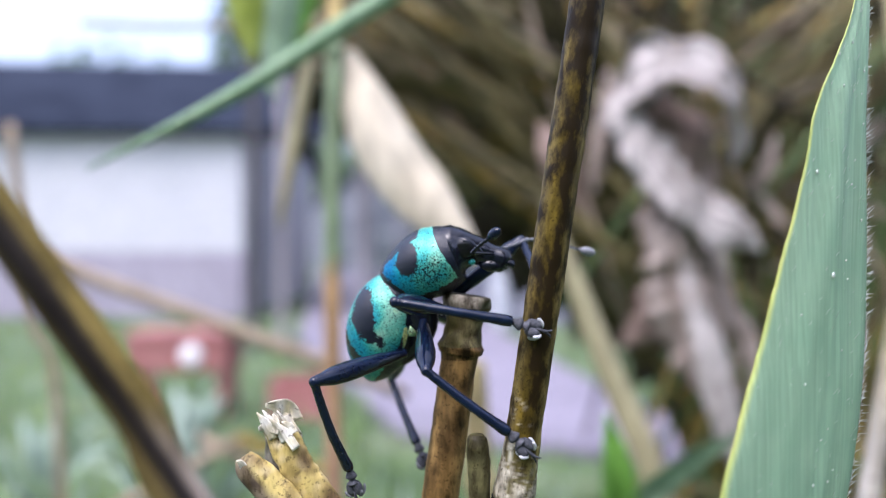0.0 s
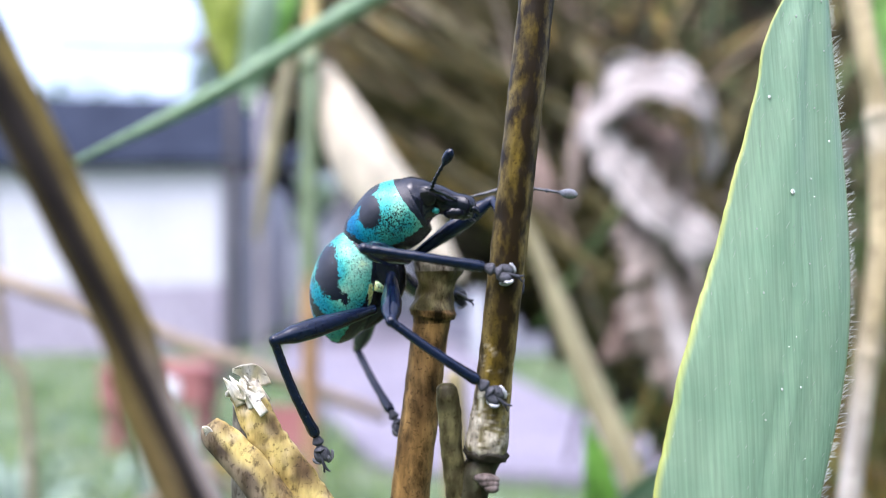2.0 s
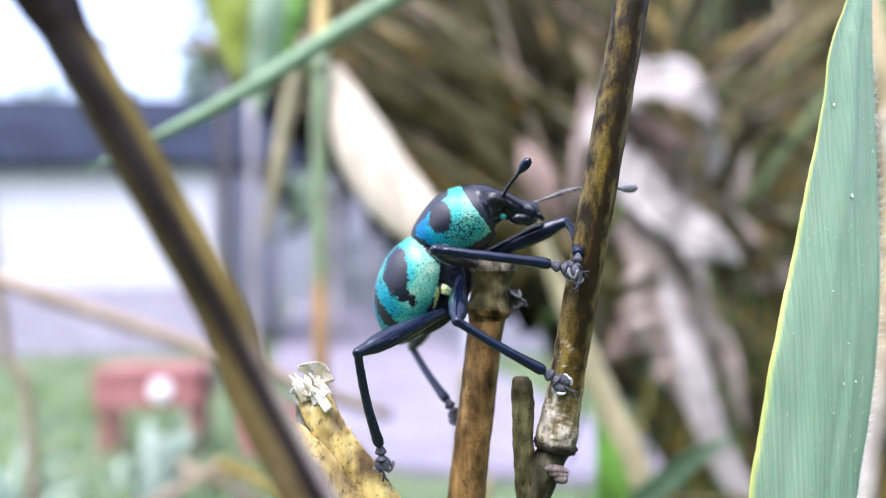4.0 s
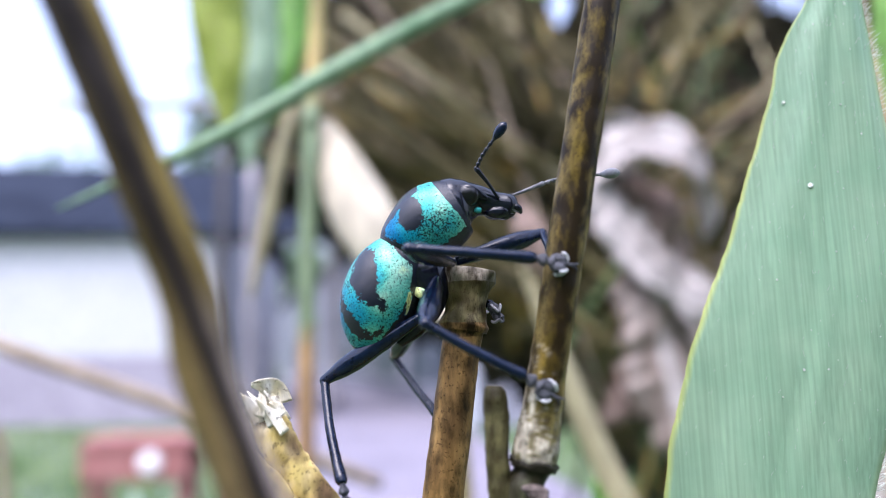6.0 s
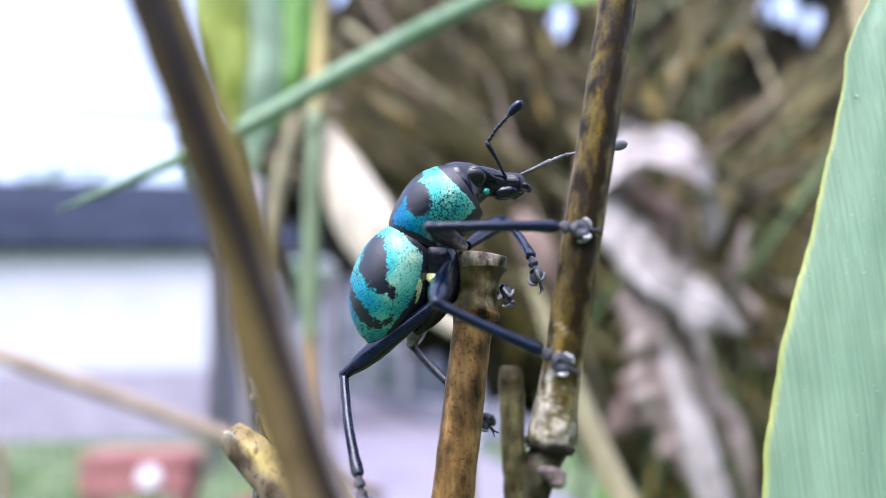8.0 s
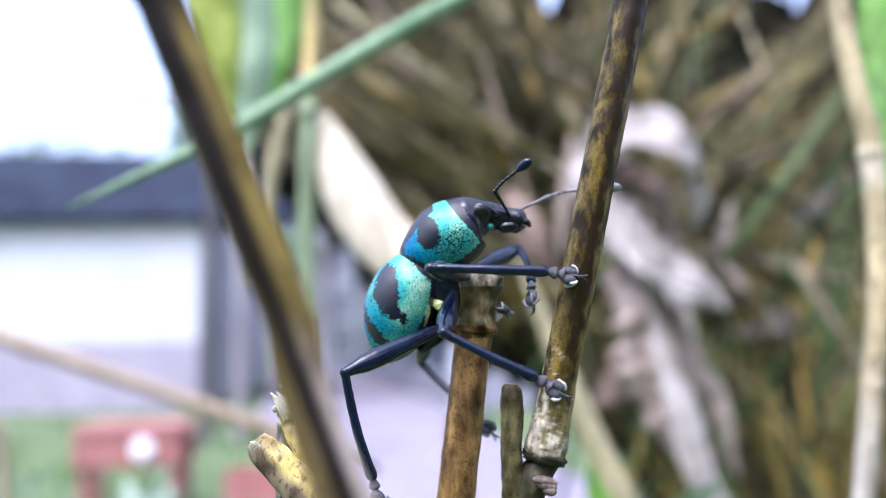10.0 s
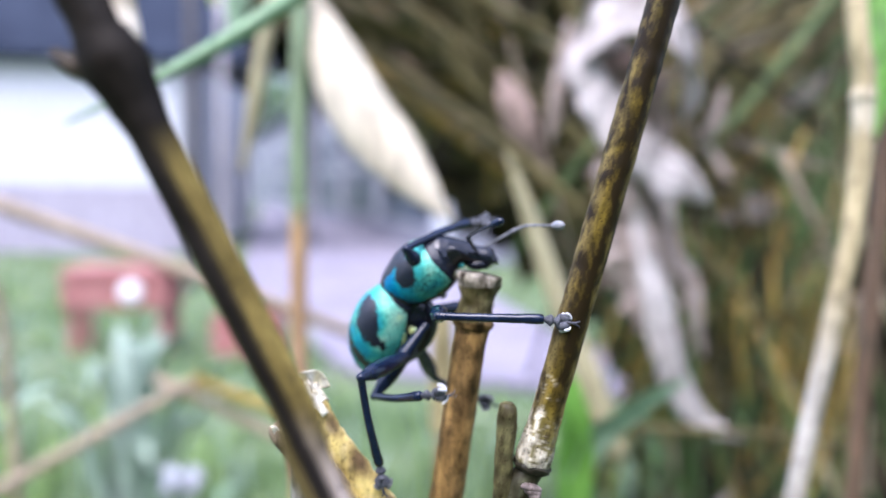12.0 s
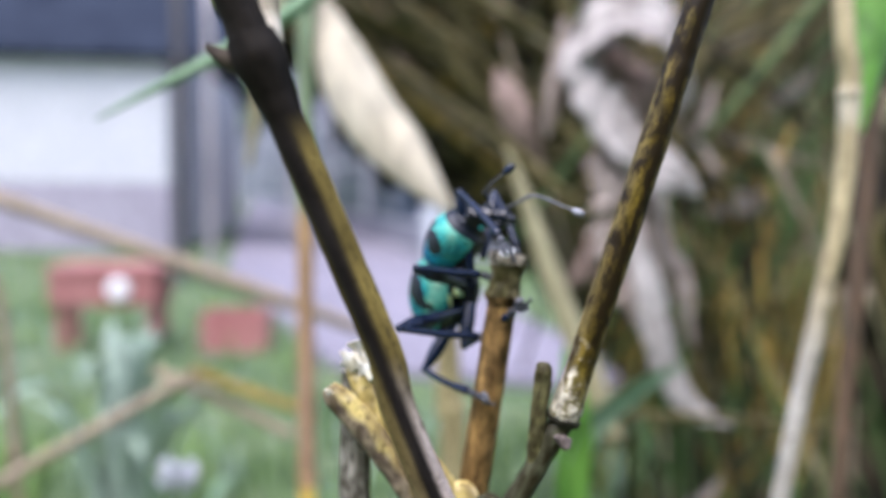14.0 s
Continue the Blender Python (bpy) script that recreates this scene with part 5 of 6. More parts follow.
        fuzz.append(sweep([v, v + d * 0.6, v + d], [0.00003, 0.000026, 0.00001], 4, 3))
    part("face_hairs", merge(*fuzz), "hair", t, "sparse pale hairs on the blade")
    for x, z, r in [(0.0, 0.0, 0.00024), (0.00237, -0.0117, 0.00036)] + [(rnd.uniform(-0.004, 0.010), rnd.uniform(-0.045, 0.02), rnd.uniform(0.00006, 0.00016)) for _ in range(22)]:
        v = min(face, key=lambda f: (f.x - x) ** 2 + (f.z - z) ** 2)
        specks.append(ball(v + Vector((0, -0.00012, 0)), (r, 0.00010, r * rnd.uniform(0.8, 1.5)), 5, 8))
    part("specks", merge(*specks), "hair", t, "white dust specks")
    return t


blade = strap_leaf()


# ---- the weevil ----
MM = 1 / 13300.0


def loc(px, pz, y=0.0):
    """Body space from the side drawing's units (13.3 to the millimetre)."""
    return Vector(((px - 762) * MM, y, -(pz - 425) * MM))


def seg_dist(s, a, pts):
    """Distance in (along, angle/100) to a chain of (along, angle, half width), less the half width."""
    best = 9.0
    for (s0, a0, w0), (s1, a1, w1) in zip(pts, pts[1:]):
        dx, dy = s1 - s0, (a1 - a0) / 100
        f = max(0.0, min(1.0, ((s - s0) * dx + (a - a0) / 100 * dy) / (dx * dx + dy * dy + 1e-9)))
        d = math.hypot(s - s0 - dx * f, (a - a0) / 100 - dy * f) - (w0 + (w1 - w0) * f)
        best = min(best, d)
    return best


def angle_of(w, sign):
    """Degrees from the back's ridge, 0 to 180, of a sweep angle."""
    d = math.degrees(w) % 360
    d = d if d <= 180 else 360 - d
    return d if sign > 0 else 180 - d


def abdomen_tint(p, i):
    s, a = i[0], angle_of(i[1], 1)
    wob = 0.04 * noise.noise(p * 520) + 0.035 * noise.noise(p * 1900)
    b1 = seg_dist(s, a, [(0.22, 22, 0.05), (0.30, 46, 0.115), (0.36, 66, 0.115), (0.43, 84, 0.065), (0.49, 102, 0.03)])
    b2 = seg_dist(s, a, [(0.46, 10, 0.05), (0.57, 32, 0.065), (0.67, 56, 0.062), (0.74, 78, 0.058), (0.73, 96, 0.04), (0.66, 110, 0.03)])
    b3 = seg_dist(s, a, [(0.88, 10, 0.04), (0.92, 60, 0.02)])
    edge = min(b1, b2, b3, (s - 0.06) * 1.2, (124 + 12 * math.sin(s * 5) - a) / 100)
    if s > 0.9:
        edge = min(edge, (0.985 - s))
    spot = seg_dist(s, a, [(0.36, 138, 0.05), (0.46, 142, 0.045)])
    m = max(edge + wob, -spot + wob * 0.5)
    mask = 0.5 + m * 9
    green = max(0.0, 1 - abs(a - 98) / 34) * max(0.0, 1 - max(0.0, s - 0.45) / 0.3) + max(0.0, 1 - s / 0.3)
    hue = 0.35 + 0.36 * min(1.0, green) - 0.12 * math.exp(-((s - 0.56) / 0.12) ** 2) + 0.22 * noise.noise(p * 260)
    if spot < 0:
        hue = 0.97
    return (max(0.0, min(0.585 + 0.07 * noise.noise(p * 420), mask)), max(0.0, min(1.0, hue)), 0)


def thorax_tint(p, i):
    s, a = i[0], angle_of(i[1], -1)
    wob = 0.03 * noise.noise(p * 700) + 0.03 * noise.noise(p * 2100)
    spot = seg_dist(s, a, [(0.42, 46, 0.10), (0.39, 57, 0.155), (0.35, 76, 0.125)])
    ridge = (a - 37 + 6 * noise.noise(p * 900)) / 100
    if s > 0.54:
        ridge = max(ridge, (s - 0.57) * 2.2)
    edge = min(spot, ridge, (134 - a) / 100, (s - 0.09) * 1.5, (0.78 + 0.12 * min(1.0, max(0.0, (a - 50) / 70)) - s) * 2.0)
    mask = 0.5 + (edge + wob) * 7
    thin = min(1.0, 1.5 * max(0.0, 1 - abs(a - 100) / 34) * max(0.0, 1 - abs(s - 0.55) / 0.46))
    mask = min(mask, 0.60 - 0.10 * thin)
    hue = 0.06 + 0.68 * s + 0.16 * noise.noise(p * 260)
    return (max(0.0, min(1.0, mask)), max(0.0, min(1.0, hue)), 0)


def weevil():
    t = thing("weevil", "turquoise weevil with black bands and glossy black legs", "weevil")
    ab = [(771, 428, 41), (755, 446, 53), (739, 470, 61), (728, 500, 64), (719, 530, 60), (711, 560, 48), (705, 582, 30), (701, 596, 10)]
    abd = part("abdomen", sweep([loc(x, z) for x, z, r in ab], [r * MM for x, z, r in ab], 120, 190, side=(0, 1, 0), squash=0.92), "scales", t, "turquoise banded wing cases", abdomen_tint)
    th = [(765, 429, 41), (776, 412, 50), (794, 396, 58), (814, 382, 63), (834, 372, 61), (850, 364, 56), (862, 358, 50)]
    part("thorax", sweep([loc(x, z) for x, z, r in th], [r * MM for x, z, r in th], 110, 150, side=(0, 1, 0), squash=0.93), "scales", t, "turquoise collar with black spots", thorax_tint)
    under = [(776, 440, 24), (796, 462, 36), (806, 490, 33), (800, 520, 26), (778, 552, 18), (748, 578, 8)]
    part("underside", sweep([loc(x, z) for x, z, r in under], [r * MM for x, z, r in under], 40, 50, side=(0, 1, 0), squash=0.85), "cuticle", t, "glossy black underside")
    hd = [(850, 359, 49), (863, 355, 47), (875, 352, 39), (888, 351, 30), (900, 352, 25), (914, 356, 22), (926, 360, 21.5), (940, 364, 22.5), (950, 368, 20), (958, 372, 9)]
    h = part("head", sweep([loc(x, z) for x, z, r in hd], [r * MM for x, z, r in hd], 56, 110, side=(0, 1, 0), squash=0.88, rough=0.035, freq=900), "cuticle", t, "glossy black head with stout snout")
    for sgn in (-1, 1):
        part("eye", ball(loc(879, 344, sgn * 0.00205), (0.00140, 0.00080, 0.00140), 16, 24), "eye", h, "shiny black eye")
        part("mandible", sweep([loc(952, 366, sgn * 0.0006), loc(961, 369, sgn * 0.0007), loc(966, 377, sgn * 0.0003)], [0.0005, 0.00042, 0.00012], 10, 8), "cuticle", h, "black mandible")
        part("cheek_patch", ball(loc(893, 369, sgn * 0.00158), (0.00050, 0.00030, 0.00042), 8, 12), "scales", h, "small turquoise scale patch", lambda p, i: (0.56, 0.5, 0))
        part("brow", sweep([loc(866, 330, sgn * 0.0019), loc(880, 334, sgn * 0.0021), loc(896, 343, sgn * 0.0018), loc(910, 352, sgn * 0.0015)], [0.0003, 0.00062, 0.0006, 0.0003], 12, 20), "cuticle", h, "raised brow ridge")
        part("jaw", ball(loc(926, 373, sgn * 0.00075), (0.00165, 0.00095, 0.00085), 10, 16), "cuticle", h, "swollen black jaw")
        part("snout_keel", sweep([loc(882, 336, sgn * 0.0012), loc(905, 344, sgn * 0.0010), loc(935, 352, sgn * 0.0009)], [0.0003, 0.0005, 0.0003], 8, 12), "cuticle", h, "raised snout keel")
    rnd = random.Random(9)
    whiskers = []
    for _ in range(26):
        o = loc(952 + rnd.uniform(-10, 6), 372 + rnd.uniform(-6, 12), rnd.uniform(-0.0012, 0.0012))
        whiskers.append(sweep([o, o + Vector((rnd.uniform(0.0002, 0.0008), rnd.uniform(-0.0004, 0.0004), rnd.uniform(-0.0006, 0.0001)))], [0.00004, 0.00001], 4, 2))
    part("whiskers", merge(*whiskers), "pad", h, "pale mouth bristles")
    for sgn in (-1, 1):
        part("side_plate", sweep([loc(778, 488, sgn * 0.0016), loc(788, 495, sgn * 0.00225), loc(798, 501, sgn * 0.00225), loc(806, 506, sgn * 0.0016)], [0.0002, 0.00062, 0.00055, 0.0002], 14, 24, side=(0, 1, 0), squash=0.3), "scales", t, "yellow-green metallic side plate", lambda p, i: (0.57 + 0.1 * noise.noise(p * 900), 0.86 + 0.3 * noise.noise(p * 500), 0))
    return t, abd


bug, abdomen = weevil()


def antenna(name, elbow, kink, tip, label, club, club_label):
    """Built from its socket on the snout."""
    sc = sweep([(0, 0, 0), Vector(elbow) * 0.5 + Vector((0.0001, 0, 0)), elbow], [0.00020, 0.00021, 0.00034], 8, 14)
    fun = [sc]
    e, k, c = Vector(elbow), Vector(kink), Vector(tip)
    for j in range(7):
        f = j / 6
        p = e.lerp(k, f * 2) if f < 0.5 else k.lerp(c, (f - 0.5) * 2)
        fun.append(ball(p, (0.00029, 0.00029, 0.00029), 6, 8))
    fun.append(sweep([e, k, c], [0.00017, 0.00018, 0.00019], 7, 12))
    a = part(name, merge(*fun), "pad" if club == "club" else "cuticle", bug, label)
    d = (c - k).normalized()
    part("club", sweep([c, c + d * 0.0005, c + d * 0.0012, c + d * 0.0019, c + d * 0.0023], [0.00024, 0.00052, 0.00064, 0.00052, 0.00014], 14, 18), club, a, club_label)
    return a


SOCKET_R, SOCKET_L = loc(928, 352, -0.0015), loc(935, 350, 0.0015)
ant_r = antenna("antenna", (-0.0019, -0.0008, 0.0043), (-0.0008, -0.0010, 0.0057), (0.0010, -0.0012, 0.0073), "elbowed black antenna", "leg", "dark grey antenna club")
ant_l = antenna("antenna", (0.0045, 0.0030, 0.0026), (0.0066, 0.0032, 0.0031), (0.0122, 0.0028, 0.0030), "elbowed black antenna", "club", "pale grey antenna club")

LENGTHS = {"front": (0.0130, 0.0136), "middle": (0.0130, 0.0118), "hind": (0.0145, 0.0135)}


def leg_bones(kind, rim):
    """Femur, shin and foot, each along local X from its joint."""
    lf, lt = LENGTHS[kind]
    fem = sweep([(lf * f, 0, 0) for f in (0, 0.12, 0.35, 0.62, 0.8, 0.92, 1.0)], [0.00060, 0.00076, 0.00102, 0.00124, 0.00114, 0.00080, 0.00066], 18, 44, rough=0.04, freq=1500)
    knee = ball((lf, 0, 0), (0.00066, 0.00066, 0.00066), 8, 12)
    f = part("femur", merge(fem, knee), "leg", bug, "glossy black clubbed thigh")
    shin = sweep([(lt * q, 0, 0.0004 * math.sin(q * 3.1)) for q in (0, 0.06, 0.2, 0.5, 0.8, 0.95, 1.0)], [0.00060, 0.00054, 0.00054, 0.00056, 0.00062, 0.00070, 0.00056], 14, 40, rough=0.10, freq=2600)
    s = part("shin", shin, "leg", bug, "slender black shin")
    rnd = random.Random(7)
    bristles = []
    for k in range(34):
        q, w = rnd.uniform(0.35, 1.0), rnd.uniform(2.6, 6.8)
        o = Vector((lt * q, 0.0005 * math.cos(w), 0.0005 * math.sin(w) + 0.0004 * math.sin(q * 3.1)))
        bristles.append(sweep([o, o + Vector((0.00022, 0.00016 * math.cos(w), 0.00016 * math.sin(w)))], [0.00003, 0.00001], 4, 2))
    part("bristles", merge(*bristles), "pad", s, "short pale bristles")
    segs = [sweep([(x0, 0, 0), (x0 + 0.0003, 0, 0), (x0 + l * 0.75, 0, 0), (x0 + l, 0, 0)], [0.00022, 0.00036, w, w * 0.6], 12, 12, squash=1.25) for x0, l, w in ((0.0, 0.0013, 0.00062), (0.0012, 0.0009, 0.00068))]
    lobes = [ball((0.0026, sgn * 0.00050, -0.00004), (0.00098, 0.00062, 0.00052), 8, 12) for sgn in (-1, 1)]
    claw = [sweep([(0.0024, 0, 0.0001), (0.0034, 0, 0.00025), (0.0042, 0, 0.00020)], [0.00016, 0.00018, 0.00024], 8, 10)]
    claw += [sweep([(0.0042, sgn * 0.0001, 0.0002), (0.0047, sgn * 0.00035, 0.0001), (0.0048, sgn * 0.0004, -0.0003)], [0.00014, 0.0001, 0.00003], 6, 8) for sgn in (-1, 1)]
    ft = part("foot", merge(*segs, *lobes, *claw), "foot", bug, "grey-black lobed foot with claws")
    pads = [sweep([(0.0026 + 0.00095 * math.cos(w), sgn * (0.00050 + 0.00062 * abs(math.sin(w))), -0.0001 + 0.00052 * math.sin(w)) for w in np.linspace(-1.9, 1.5, 13)], [0.00005, *[0.00019] * 11, 0.00005], 8, 26) for sgn in (-1, 1)]
    for pad in pads:
        part("pad_rim", pad, rim, ft, "hairy rim of the foot pad, whitened as if sunlit" if rim == "rim" else "grey hairy rim of the foot pad")
    part("pad", ball((0.0009, 0, -0.0003), (0.0005, 0.00042, 0.0002), 6, 10), "pad", ft, "pale grey foot pad")
    return f, s, ft


# ---- what moves ----
BODY = [  # seconds, place, turns about X, Y, Z, bend of the abdomen
    (0, -0.0061, 0.1008, -0.0049, 7.0, 4.5, -6.7, -7.8),
    (0.5, -0.0059, 0.1006, -0.0044, 6.0, 1.8, -5.0, -3.0),
    (1, -0.0061, 0.1003, -0.0043, 3.5, 2.1, -3.3, -5.1),
    (1.5, -0.0063, 0.1000, -0.0039, 4.5, 0.1, -4.2, -3.6),
    (2, -0.0068, 0.1002, -0.0040, 6.3, 0.6, -6.0, -3.9),
    (2.5, -0.0060, 0.1002, -0.0046, 5.4, 0.5, -4.6, -2.1),
    (5, -0.0052, 0.0995, -0.0045, 4.2, 1.0, -3.4, 0.2),
    (5.5, -0.0053, 0.1002, -0.0047, 6.1, -1.2, -2.4, 0.7),
    (6, -0.0054, 0.0996, -0.0038, 4.4, -3.4, -2.4, 3.0),
    (6.5, -0.0050, 0.1001, -0.0041, 6.4, -6.8, -2.9, 9.0),
    (7, -0.0054, 0.0996, -0.0041, 3.3, -6.1, -2.8, 4.5),
    (7.5, -0.0055, 0.0993, -0.0041, 3.7, -6.9, -1.6, 4.8),
    (8, -0.0054, 0.0995, -0.0041, 4.8, -7.5, -2.8, 7.2),
    (10.5, -0.0048, 0.1003, -0.0048, 8.8, -3.9, -3.0, 4.3),
    (11, -0.0051, 0.1003, -0.0056, 8.6, -3.4, -4.9, 2.5),
    (11.5, -0.0057, 0.1000, -0.0061, 8.5, 0.9, -4.1, -6.2),
    (12, -0.0086, 0.1050, -0.0098, 11.3, -5.2, -5.1, 4.9),
    (12.25, -0.0092, 0.1058, -0.0099, 12.0, -10.0, -9.5, 3.0),
    (12.5, -0.0100, 0.1045, -0.0098, 13.0, -15.2, -14.0, 1.8),
    (12.8, -0.0100, 0.1052, -0.0099, 13.0, -16.0, -16.0, 1.8),
    (13, -0.0082, 0.1100, -0.0115, 16.0, -25.0, -24.0, 3.8),
    (13.3, -0.0079, 0.1100, -0.0112, 15.0, -21.0, -27.0, 1.6),
    (13.5, -0.0077, 0.1100, -0.0092, 14.0, -16.4, -29.0, 0.2),
    (14, -0.0071, 0.1100, -0.0086, 12.0, -16.1, -29.0, 3.0),
]
